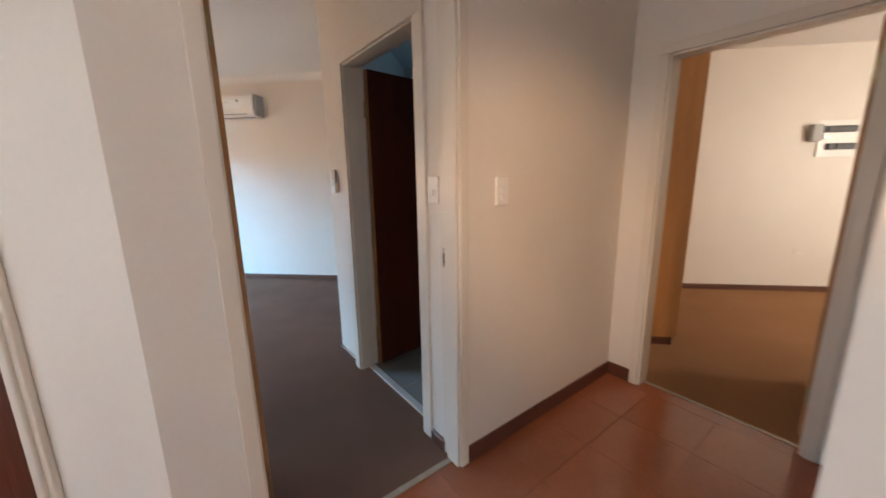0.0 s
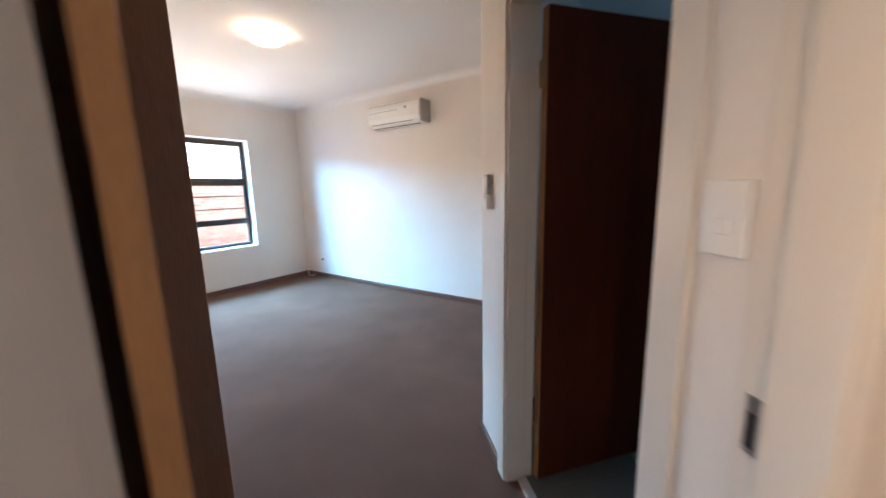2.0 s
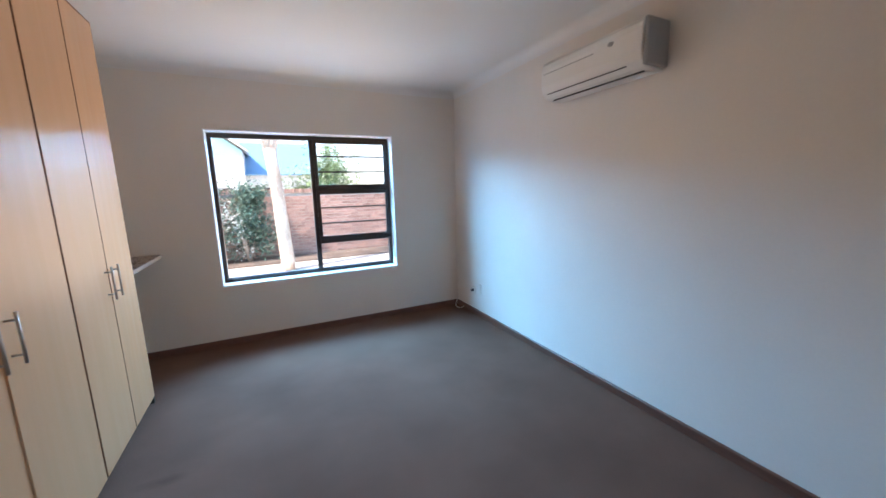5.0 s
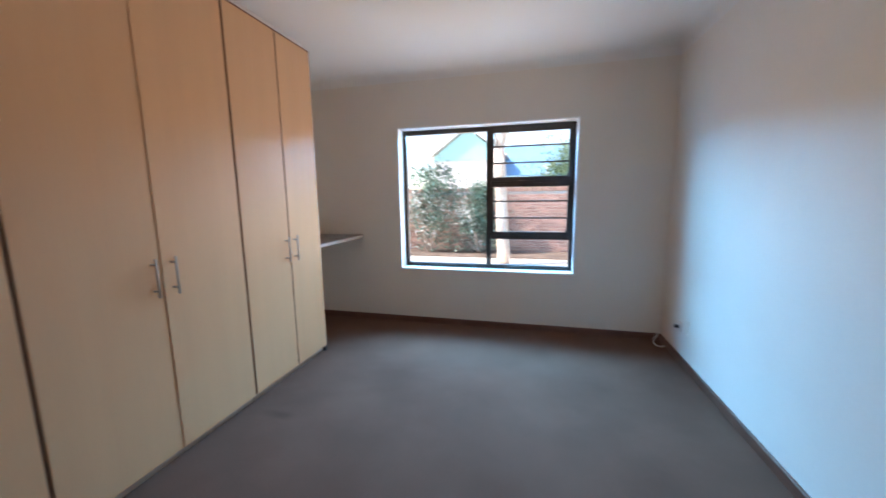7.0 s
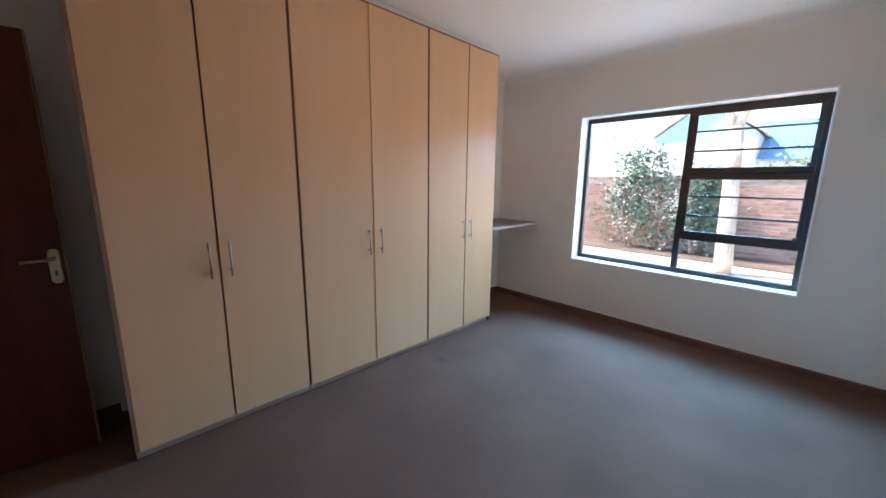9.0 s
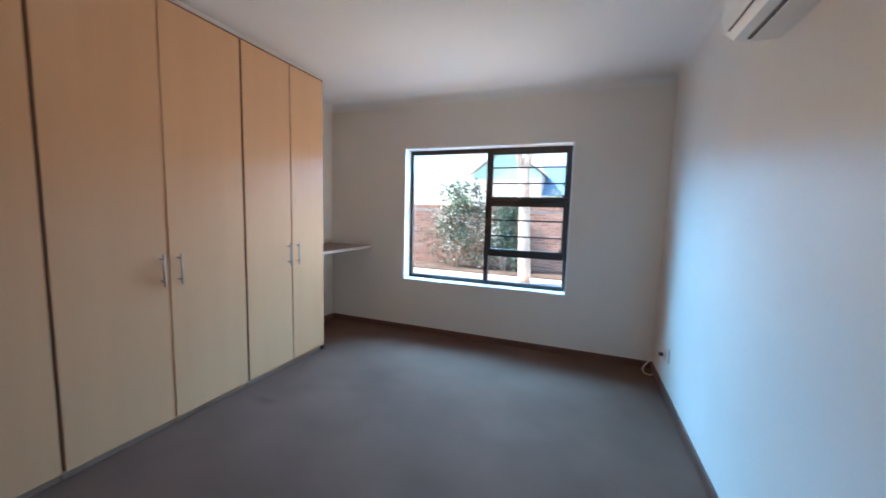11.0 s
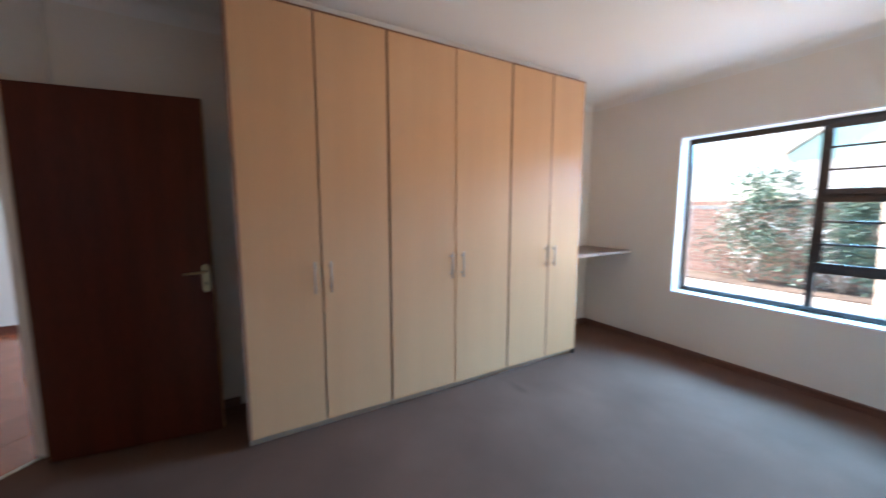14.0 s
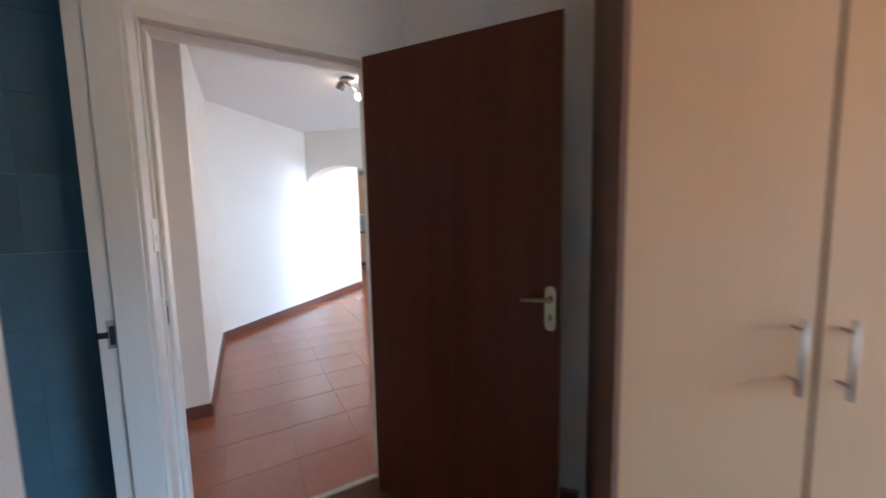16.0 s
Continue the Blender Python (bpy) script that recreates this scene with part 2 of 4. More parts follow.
def bm_lathe(bm, profile, seg=32, m=None):
    """A solid of revolution about z from (radius, height) pairs."""
    rings = []
    for r, z in profile:
        rings.append([bm.verts.new((r * math.cos(2 * math.pi * i / seg), r * math.sin(2 * math.pi * i / seg), z)) for i in range(seg)])
    for a, b in zip(rings, rings[1:]):
        for i in range(seg):
            bm.faces.new((a[i], a[(i + 1) % seg], b[(i + 1) % seg], b[i]))
    bm.faces.new(rings[0][::-1]), bm.faces.new(rings[-1])
    if m:
        bmesh.ops.transform(bm, matrix=m, verts=bm.verts[:])
    return bm


def mesh_of(name, bm, material, smooth=False):
    me = bpy.data.meshes.new(name)
    bm.to_mesh(me)
    bm.free()
    me.materials.append(material)
    if smooth:
        for p in me.polygons:
            p.use_smooth = True
    return me


def part(name, bm, material, parent=None, label="", smooth=False, m=None):
    ob = new(name, mesh_of(name, bm, material, smooth))
    if parent is not None:
        ob.parent = parent
    if m is not None:
        ob.matrix_basis = m
    return tagged(ob, label=label) if label else ob


def thing(name, m, label, category, group="", kind=""):
    ob = new(name)
    ob.empty_display_size = 0.1
    ob.matrix_basis = m
    return tagged(ob, label, category, group, kind)


def structure(name, bm, material, label, category, m=None):
    return tagged(part(name, bm, material, m=m), label, category, kind="structure")


# Two sets of axes: the rooms lie square to x and y; the entrance walls lie at 45 degrees.
D45 = pose(0, 0, 0, 0, 0, -45)


def L(s, q):
    """A place on the slanted axes, as x and y."""
    return (0.70710678 * (s + q), 0.70710678 * (q - s))


ZC = 2.60            # ceiling
HALL_Q, ROOM_Q = -5.862, -5.745      # the two faces of the slanted entrance wall
EN_S0, EN_S1 = 1.664, 1.784          # the two faces of the bathroom wall
EN_C = L(EN_S0, -4.405)              # its free corner
BD0, BD1 = 0.848, 1.655              # the bedroom doorway
EQ0, EQ1 = -5.555, -4.751            # the bathroom doorway
D3S0, D3S1 = 2.99, 3.13              # the two faces of the second bedroom's wall
D3Q0, D3Q1 = -6.835, -6.06            # its doorway
PASS_Q = -6.95                      # far wall of the passage
DOOR_H = 2.04
BATH_SWING = 96
DOOR_SWING = 127

# ---- the large structure ----
structure("floor_slab", rbox(-12.4, 0.22, -10.8, 0.22, -0.25, -0.03, 0), CONCRETE, "grey concrete slab under the floors", "floor")
structure("floor_bedroom", prism([(0.05, -4.33), (0.05, 0.05), (-3.62, 0.05), (-3.62, -4.55), L(0.76, -5.80), L(1.71, -5.80), L(1.71, -4.40)][::-1], -0.03, 0.0), CARPET,
          "grey brown loop carpet, faintly stained", "floor")
structure("floor_bathroom", prism([L(1.71, -4.40), L(1.71, -5.80), L(3.06, -5.80), (-1.9, -6.3), (0.05, -6.3), (0.05, -4.33)], -0.03, 0.0), GROUT,
          "tiled bathroom floor seen through the doorway", "floor")
structure("floor_second_bedroom", prism([L(3.07, -5.80), L(3.07, -8.68), (-4.05, -10.6), (0.05, -10.6), (0.05, -6.3), (-1.9, -6.3)], -0.03, 0.0), CARPET_2,
          "brown carpet in the second bedroom", "floor")
structure("ceiling", rbox(-12.4, 0.22, -10.8, 0.22, ZC, ZC + 0.12, 0), CEILING, "smooth white painted ceiling", "ceiling")

WX0, WX1, WZ0, WZ1 = -2.58, -0.79, 0.585, 2.075       # the bedroom window's opening
structure("wall_north", boxes((-3.69, WX0, 0, 0.22, -0.25, ZC), (WX1, 0.22, 0, 0.22, -0.25, ZC), (WX0, WX1, 0, 0.22, -0.25, WZ0), (WX0, WX1, 0, 0.22, WZ1, ZC)), PLASTER,
          "cream painted plaster wall with the bedroom window", "wall")
# The small high opening is out of view, added for the bathroom's lamp.
structure("wall_east", boxes((0, 0.22, -5.75, 0, -0.25, ZC), (0, 0.22, -10.8, -6.2, -0.25, ZC), (0, 0.22, -6.2, -5.75, -0.25, 1.5), (0, 0.22, -6.2, -5.75, 2.1, ZC)), PLASTER,
          "cream painted wall under the air conditioner", "wall")
structure("wall_west", prism([(-3.69, 0), (-3.69, -4.585), L(0.66, ROOM_Q), (-3.57, -4.50), (-3.57, 0)], -0.03, ZC), PLASTER, "cream painted wall behind the wardrobe", "wall")
structure("wall_south", boxes((EN_C[0] + 0.004, 0, EN_C[1] - 0.12, EN_C[1], -0.03, ZC)), PLASTER, "cream painted wall at the back of the bedroom", "wall")
structure("wall_entrance", boxes((0.62, BD0 - 0.03, HALL_Q, ROOM_Q, -0.03, ZC), (BD0 - 0.03, BD1 + 0.03, HALL_Q, ROOM_Q, DOOR_H + 0.03, ZC), (BD1 + 0.03, D3S1, HALL_Q, ROOM_Q, -0.03, ZC)), PLASTER,
          "cream painted slanted wall with the bedroom doorway", "wall", D45)
structure("wall_bathroom", boxes((EN_S0, EN_S1, EQ1 + 0.05, -4.405, -0.03, ZC), (EN_S0, EN_S1, EQ0 - 0.05, EQ1 + 0.05, DOOR_H + 0.04, ZC), (EN_S0, EN_S1, ROOM_Q, EQ0 - 0.05, -0.03, ZC)), PLASTER,
          "cream painted slanted wall with the bathroom doorway", "wall", D45)
structure("wall_second_bedroom", boxes((D3S0, D3S1, D3Q1 + 0.03, HALL_Q, -0.03, ZC), (D3S0, D3S1, D3Q0 - 0.03, D3Q1 + 0.03, 2.01, ZC), (D3S0, D3S1, -8.7, D3Q0 - 0.03, -0.03, ZC)), PLASTER,
          "cream painted wall at the end of the passage", "wall", D45)
structure("wall_passage", boxes((1.66, D3S0, PASS_Q - 0.12, PASS_Q, -0.03, ZC)), PLASTER, "cream painted passage wall", "wall", D45)
structure("wall_hall_slanted", boxes((1.66, 1.78, -8.8, PASS_Q - 0.12, -0.03, ZC)), PLASTER, "cream painted slanted hall wall", "wall", D45)
structure("wall_hall_south", rbox(-8.15, -4.9, -7.47, -7.33, -0.03, ZC, 0), PLASTER, "white lit hall wall with a tile skirting", "wall")
# Unseen wall; its opening is added for the hall's lamp.
structure("wall_hall_north", boxes((-6.6, -6.25, -2.72, -2.6, -0.03, ZC), (-4.75, -3.69, -2.72, -2.6, -0.03, ZC), (-6.25, -4.75, -2.72, -2.6, 2.25, ZC), (-6.25, -4.75, -2.72, -2.6, -0.03, 0.25)), PLASTER,
          "cream painted hall wall", "wall")
structure("wall_second_room_south", rbox(-4.2, 0.0, -10.72, -10.6, -0.03, ZC, 0), PLASTER, "cream painted wall of the second bedroom", "wall")
structure("wall_second_room_west", rbox(-4.2, -4.05, -10.6, -8.2, -0.03, ZC, 0), PLASTER, "cream painted side wall of the second bedroom", "wall")
structure("wall_second_room_north", rbox(-1.98, 0.0, -6.36, -6.24, -0.03, ZC, 0), PLASTER, "cream painted wall behind the second wardrobe", "wall")


def arch_wall():
    """The hall wall with its arched opening, x = -6.8 to -6.6."""
    y0, y1, spring, rise = -7.331, -6.19, 1.80, 0.29
    n = 20
    arc = [((y0 + y1) / 2 + (y1 - y0) / 2 * math.cos(math.pi * i / n), spring + rise * math.sin(math.pi * i / n)) for i in range(n + 1)]
    bm = bmesh.new()
    for x in (-6.6, -6.8):
        # strips over the arch, and its pier
        def quad(a):
            bm.faces.new([bm.verts.new((x, *c)) for c in a])
        quad([(y1, -0.03), (-2.6, -0.03), (-2.6, ZC), (y1, ZC)])
        for a, b in zip(arc, arc[1:]):
            quad([b, a, (a[0], ZC), (b[0], ZC)])
    edge = [(y1, -0.03)] + arc + [(y0, -0.03)]
    for a, b in zip(edge, edge[1:]):
        bm.faces.new([bm.verts.new(c) for c in ((-6.6, *a), (-6.6, *b), (-6.8, *b), (-6.8, *a))])
    bmesh.ops.remove_doubles(bm, verts=bm.verts[:], dist=1e-5)
    bmesh.ops.recalc_face_normals(bm, faces=bm.faces[:])
    return bm


structure("wall_arch", arch_wall(), PLASTER, "cream painted hall wall with an arched opening", "wall")
structure("wall_kitchen_west", rbox(-11.4, -11.25, -9.8, -2.6, -0.03, ZC, 0), PLASTER, "cream painted kitchen wall", "wall")
structure("wall_kitchen_south", rbox(-11.4, -4.2, -9.92, -9.8, -0.03, ZC, 0), PLASTER, "cream painted kitchen side wall", "wall")
# Unseen end wall, given an opening to hold the kitchen's added lamp.
structure("wall_kitchen_north", boxes((-11.4, -10.0, -2.72, -2.6, -0.03, ZC), (-7.5, -6.8, -2.72, -2.6, -0.03, ZC), (-10.0, -7.5, -2.72, -2.6, 2.2, ZC), (-10.0, -7.5, -2.72, -2.6, -0.03, 0.6)), PLASTER, "cream painted kitchen end wall", "wall")


# ---- cornice, skirtings ----
def run(points, profile, closed=False):
    """A moulding swept along a line of places; profile: (offset to the left of the line, height)."""
    pts = [Vector((x, y)) for x, y in points]
    bm = bmesh.new()
    rings = []
    n = len(pts)
    for i, p in enumerate(pts):
        a = (pts[i] - pts[i - 1]).normalized() if i else (pts[1] - pts[0]).normalized()
        b = (pts[i + 1] - pts[i]).normalized() if i < n - 1 else a
        na, nb = Vector((-a.y, a.x)), Vector((-b.y, b.x))
        mid = (na + nb) / (1 + na.dot(nb))
        rings.append([bm.verts.new((p.x + mid.x * o, p.y + mid.y * o, z)) for o, z in profile])
    for r, t in zip(rings, rings[1:]):
        for i in range(len(profile)):
            j = (i + 1) % len(profile)
            bm.faces.new((r[i], t[i], t[j], r[j]))
    bm.faces.new(rings[0]), bm.faces.new(rings[-1][::-1])
    bmesh.ops.recalc_face_normals(bm, faces=bm.faces[:])
    return bm


COVE = [(0.0, ZC)] + [(0.08 - 0.08 * math.cos(a), ZC - 0.08 + 0.08 * math.sin(a)) for a in (radians(9 * k) for k in range(11))]
BOARD = [(0.0, 0.0), (0.0, 0.061), (0.008, 0.061), (0.014, 0.052), (0.016, 0.0)]
structure("trim_cornice", run([L(EN_S0, ROOM_Q), EN_C, (0, EN_C[1]), (0, 0), (-3.57, 0), (-3.57, -4.5), L(0.66, ROOM_Q), L(EN_S0, ROOM_Q)][:6], COVE), CEILING,
          "white plaster cove cornice round the bedroom", "cornice")
structure("baseboard_east", run([(0, EN_C[1]), (0, 0), (-3.57, 0), (-3.57, -0.89)], BOARD), SKIRT, "brown varnished timber skirting", "skirting")
structure("baseboard_bathroom_corner", run([L(EN_S0, EQ1 + 0.078), EN_C, (-0.016, EN_C[1])], BOARD), SKIRT, "brown varnished timber skirting at the corner", "skirting")
structure("baseboard_bathroom_door", run([L(EN_S0, ROOM_Q + 0.004), L(EN_S0, EQ0 - 0.078)], BOARD), SKIRT, "short brown timber skirting between two doorways", "skirting")
structure("baseboard_west", run([(-3.57, -3.72), (-3.57, -4.50), L(0.66, ROOM_Q), L(BD0 - 0.06, ROOM_Q)], BOARD), SKIRT, "brown timber skirting behind the open door", "skirting")
TILE_BOARD = [(0.0, 0.0), (0.0, 0.085), (0.007, 0.085), (0.010, 0.081), (0.010, 0.0)]
structure("baseboard_passage", run([L(D3S0, D3Q1 + 0.05), L(D3S0, HALL_Q), L(BD1 + 0.05, HALL_Q)], TILE_BOARD), TILE_SKIRT, "dark red clay tile skirting in the passage", "skirting")
structure("baseboard_hall", run([(-8.15, -7.33), (-4.985, -7.33), L(1.66, PASS_Q), L(D3S0, PASS_Q)], TILE_BOARD), TILE_SKIRT, "dark red clay tile skirting in the hall", "skirting")
structure("baseboard_arch", run([(-6.6, -2.72), (-6.6, -6.19), (-6.8, -6.19)], TILE_BOARD), TILE_SKIRT, "dark red clay tile skirting by the arch", "skirting")


# ---- doors ----
def lever(parent, x, y, z, side, way, material, out=0.045):
    """A long backplate with a lever and a keyhole on a leaf whose face looks to side (+1 or -1 in y)."""
    bm = bmesh.new()
    outline = [(x + 0.021 * math.cos(a), z + c + 0.021 * math.sin(a)) for c, a0 in ((0.054, 0.0), (-0.074, math.pi)) for a in (a0 + math.pi * k / 8 for k in range(9))]
    rim = [[bm.verts.new((x + (u - x) * k, y + side * o, z - 0.01 + (v - z + 0.01) * (1 - (1 - k) * 0.25))) for u, v in outline] for k, o in ((1.0, 0.0), (1.0, 0.005), (0.9, 0.008))]
    for a, b in zip(rim, rim[1:]):
        for k in range(len(outline)):
            n = (k + 1) % len(outline)
            bm.faces.new((a[k], a[n], b[n], b[k]))
    bm.faces.new(rim[-1]), bm.faces.new(rim[0][::-1])
    bmesh.ops.recalc_face_normals(bm, faces=bm.faces[:])
    part("backplate", bm, material, parent, "worn rounded brass backplate")
    bm = bmesh.new()
    bm_tube(bm, (x, y, z + 0.03), (x, y + side * out, z + 0.03), 0.010, 14)
    bm_tube(bm, (x, y + side * out, z + 0.03), (x + way * 0.10, y + side * (out + 0.005), z + 0.026), 0.0085, 12, 0.007)
    bmesh.ops.create_uvsphere(bm, u_segments=10, v_segments=8, radius=0.0105, matrix=Matrix.Translation((x, y + side * out, z + 0.03)))
    part("lever", bm, material, parent, "worn brass lever", smooth=True)
    part("keyhole", rbox(x - 0.004, x + 0.004, y + side * 0.0065, y + side * 0.0095, z - 0.055, z - 0.03, 0.001, 1), BLACK, parent)


def leaf(parent, width, height, m, side=-1):
    """A flush leaf from its hinge edge at x = 0; side: the way in y to which its 0.04 m lie from the hinge line."""
    y0, y1 = (-0.04, 0.0) if side < 0 else (0.0, 0.04)
    lf = part("door_leaf", rbox(0.0032, width - 0.0032, y0, y1, 0.012, height, 0.003), DOOR, parent, "dark red brown varnished flush leaf", m=m)
    part("lipping", rbox(0.0, 0.003, y0 + 0.001, y1 - 0.001, 0.013, height - 0.001, 0.0008, 1), DOOR_EDGE, lf, "raw orange timber lipping")
    part("lipping", rbox(width - 0.003, width, y0 + 0.001, y1 - 0.001, 0.013, height - 0.001, 0.0008, 1), DOOR_EDGE, lf, "raw orange timber lipping")
    for z in (0.24, 1.78):
        bm = bmesh.new()
        bm_tube(bm, (-0.004, 0.0, z - 0.05), (-0.004, 0.0, z + 0.05), 0.006, 10)
        bm_box(bm, -0.0015, 0.0, y0 + 0.006, y1 - 0.004, z - 0.05, z + 0.05)
        part("hinge", bm, BRASS, lf, "dull brass hinge", smooth=False)
    lever(lf, width - 0.036, y0, 1.0, -1, -1, BRASS)
    lever(lf, width - 0.036, y1, 0.965, 1, -1, BRASS, 0.058)
    part("lock_face", rbox(width, width + 0.0015, y0 + 0.010, y1 - 0.010, 0.90, 1.06, 0.0005, 1), CHROME, lf)
    return lf


def steel_frame(name, m, width, height, depth, label, face=0.045, proud=0.012, hinge_stop=0.014):
    """A pressed steel frame that wraps a wall, from x = 0 to width (clear), the wall from y = 0 to depth; the leaf shuts at y = depth."""
    fr = thing(name, m, label, "door", kind="structure")
    for nm, x0, x1, sx in (("jamb", -face, 0.0, 1), ("jamb", width, width + face, -1)):
        inner = 0.0 if sx > 0 else width
        bm = boxes((x0, x1, -proud, depth + proud, 0.0, height))
        # the rebate's stop
        st = hinge_stop if sx > 0 else 0.014
        bm_box(bm, min(inner, inner + sx * st), max(inner, inner + sx * st), 0.0, depth - 0.035, 0.0, height)
        part(nm, bm_bevel(bm, 0.004), STEEL_FRAME, fr)
    bm = boxes((-face, width + face, -proud, depth + proud, height, height + face))
    bm_box(bm, 0.0, width, 0.0, depth - 0.035, height - 0.014, height - 0.0005)
    part("head", bm_bevel(bm, 0.004), STEEL_FRAME, fr)
    return fr


# bedroom door: local x along s, local y towards the room
door_1 = steel_frame("door_1", D45 @ pose(BD0, HALL_Q, 0), BD1 - BD0, DOOR_H, ROOM_Q - HALL_Q, "cream steel frame with an open dark red brown door", hinge_stop=0.005)
part("strike_plate", rbox(BD1 - BD0 - 0.0025, BD1 - BD0 + 0.004, 0.088, 0.110, 0.955, 1.045, 0.0008, 1), CHROME, door_1, "small steel strike plate")
part("strike_hole", rbox(BD1 - BD0 - 0.0035, BD1 - BD0, 0.094, 0.106, 0.965, 1.02, 0.0005, 1), BLACK, door_1)
part("threshold_strip", rbox(0.0, BD1 - BD0, 0.045, 0.075, 0.0, 0.005, 0.002), DULL_STRIP, door_1, "dull bronze carpet strip")
leaf(door_1, 0.838, 2.035, pose(0.009, ROOM_Q - HALL_Q + 0.034, 0, 0, 0, DOOR_SWING))
# bathroom door: local x runs from the hinge jamb down the wall, local y into the bathroom
door_2 = steel_frame("door_2", D45 @ pose(EN_S0, EQ1, 0, 0, 0, -90), EQ1 - EQ0, DOOR_H - 0.01, EN_S1 - EN_S0, "cream steel frame with a dark door open into the bathroom", face=0.075)
part("strike_plate", rbox(EQ1 - EQ0 - 0.0025, EQ1 - EQ0 + 0.004, 0.085, 0.11, 0.95, 1.04, 0.0008, 1), GREY_PLASTIC, door_2, "small dull strike plate")
part("strike_hole", rbox(EQ1 - EQ0 - 0.0035, EQ1 - EQ0, 0.091, 0.104, 0.962, 1.022, 0.0005, 1), BLACK, door_2)
part("strike_lip", rbox(EQ1 - EQ0 - 0.004, EQ1 - EQ0 - 0.0026, 0.105, 0.134, 0.985, 1.005, 0.0005, 1), BLACK, door_2, "dark latch lip")
part("threshold_strip", rbox(0.0, EQ1 - EQ0, 0.055, 0.10, 0.0, 0.012, 0.004), ALU_STRIP, door_2, "bright aluminium floor strip")
leaf(door_2, 0.795, 2.015, pose(0.0, EN_S1 - EN_S0 + 0.018, 0, 0, 0, BATH_SWING))
# second bedroom's door: local x from the passage's far side, local y into the room
door_3 = steel_frame("door_3", D45 @ pose(D3S0, D3Q1, 0, 0, 0, -90), D3Q1 - D3Q0, 1.985, D3S1 - D3S0, "cream steel frame with a brown door open into a bedroom", face=0.05)
part("threshold_strip", rbox(0.0, D3Q1 - D3Q0, 0.06, 0.085, 0.0, 0.005, 0.002), DULL_STRIP, door_3, "dull bronze carpet strip")
leaf(door_3, 0.765, 1.975, pose(D3Q1 - D3Q0 - 0.002, D3S1 - D3S0 + 0.02, 0, 0, 0, 88), side=1)
# a further door frame on the hall's side wall
door_4 = thing("door_4", pose(-3.69, -4.2, 0, 0, 0, 90), "cream moulded door frame on the hall wall", "door", kind="structure")
part("jamb", bm_bevel(boxes((0, 0.07, 0, 0.022, 0, 2.04), (0.018, 0.045, 0.018, 0.034, 0, 2.04)), 0.006, 3), STEEL_FRAME, door_4)
part("jamb", bm_bevel(boxes((0.88, 0.95, 0, 0.022, 0, 2.04), (0.905, 0.932, 0.018, 0.034, 0, 2.04)), 0.006, 3), STEEL_FRAME, door_4)
part("head", bm_bevel(boxes((0, 0.95, 0, 0.022, 2.041, 2.11)), 0.006, 3), STEEL_FRAME, door_4)
part("door_leaf", rbox(0.074, 0.876, 0.0, 0.010, 0.01, 2.035, 0.002), DOOR, door_4)

# ---- window ----
window_1 = thing("window_1", pose(0, 0, 0), "dark bronze aluminium window with horizontal burglar bars", "window", kind="structure")
FY0, FY1 = 0.135, 0.185
MX = -1.641
fx0, fx1, fz0, fz1 = WX0 + 0.013, WX1 - 0.014, WZ0 + 0.018, WZ1 - 0.015


def bar(name, x0, x1, z0, z1, y0=FY0, y1=FY1, w=0.003, label=""):
    return part(name, rbox(x0, x1, y0, y1, z0, z1, w), BRONZE, window_1, label)


bar("frame_head", fx0, fx1, fz1 - 0.045, fz1)
bar("frame_sill", fx0, fx1, fz0, fz0 + 0.04)
bar("frame_stile", fx0, fx0 + 0.035, fz0 + 0.0405, fz1 - 0.0455)
bar("frame_stile", fx1 - 0.035, fx1, fz0 + 0.0405, fz1 - 0.0455)
bar("mullion", MX - 0.024, MX + 0.024, fz0 + 0.0405, fz1 - 0.0455)
for z in (0.946, 1.502):
    bar("transom", MX + 0.0245, fx1 - 0.0355, z - 0.030, z + 0.030)
for z0, z1 in ((0.971, 1.477), (1.527, fz1 - 0.046)):
    # a hung sash: four rails a little proud of the frame
    a, b = MX + 0.016, fx1 - 0.028
    bar("sash_rail", a, b, z0 - 0.014, z0 + 0.026, FY0 - 0.016, FY0 - 0.0005)
    bar("sash_rail", a, b, z1 - 0.026, z1 + 0.014, FY0 - 0.016, FY0 - 0.0005)
    bar("sash_stile", a, a + 0.034, z0 + 0.0265, z1 - 0.0265, FY0 - 0.016, FY0 - 0.0005)
    bar("sash_stile", b - 0.034, b, z0 + 0.0265, z1 - 0.0265, FY0 - 0.016, FY0 - 0.0005)
    for k in (1, 2):
        zz = z0 + (z1 - z0) * k / 3
        bar("burglar_bar", a - 0.004, b + 0.004, zz - 0.008, zz + 0.008, FY0 - 0.030, FY0 - 0.017, 0.002, "thin dark burglar bar")
    part("stay", rbox(b - 0.05, b - 0.028, FY0 - 0.05, FY0 - 0.0165, z0 + 0.02, z0 + 0.05, 0.004), BRONZE, window_1, "dark window stay")
for x0, x1, z0, z1 in ((fx0 + 0.03, MX - 0.02, fz0 + 0.035, fz1 - 0.04), (MX + 0.02, fx1 - 0.03, fz0 + 0.035, 0.926), (MX + 0.02, fx1 - 0.03, 0.966, 1.482), (MX + 0.02, fx1 - 0.03, 1.522, fz1 - 0.04)):
    pane = part("pane", rbox(x0, x1, FY0 + 0.022, FY0 + 0.027, z0, z1, 0), GLASS, window_1)
    pane.visible_shadow = False
part("window_sill", rbox(WX0, WX1, -0.006, 0.235, WZ0, WZ0 + 0.0175, 0.004), REVEAL, window_1, "white painted inner sill")
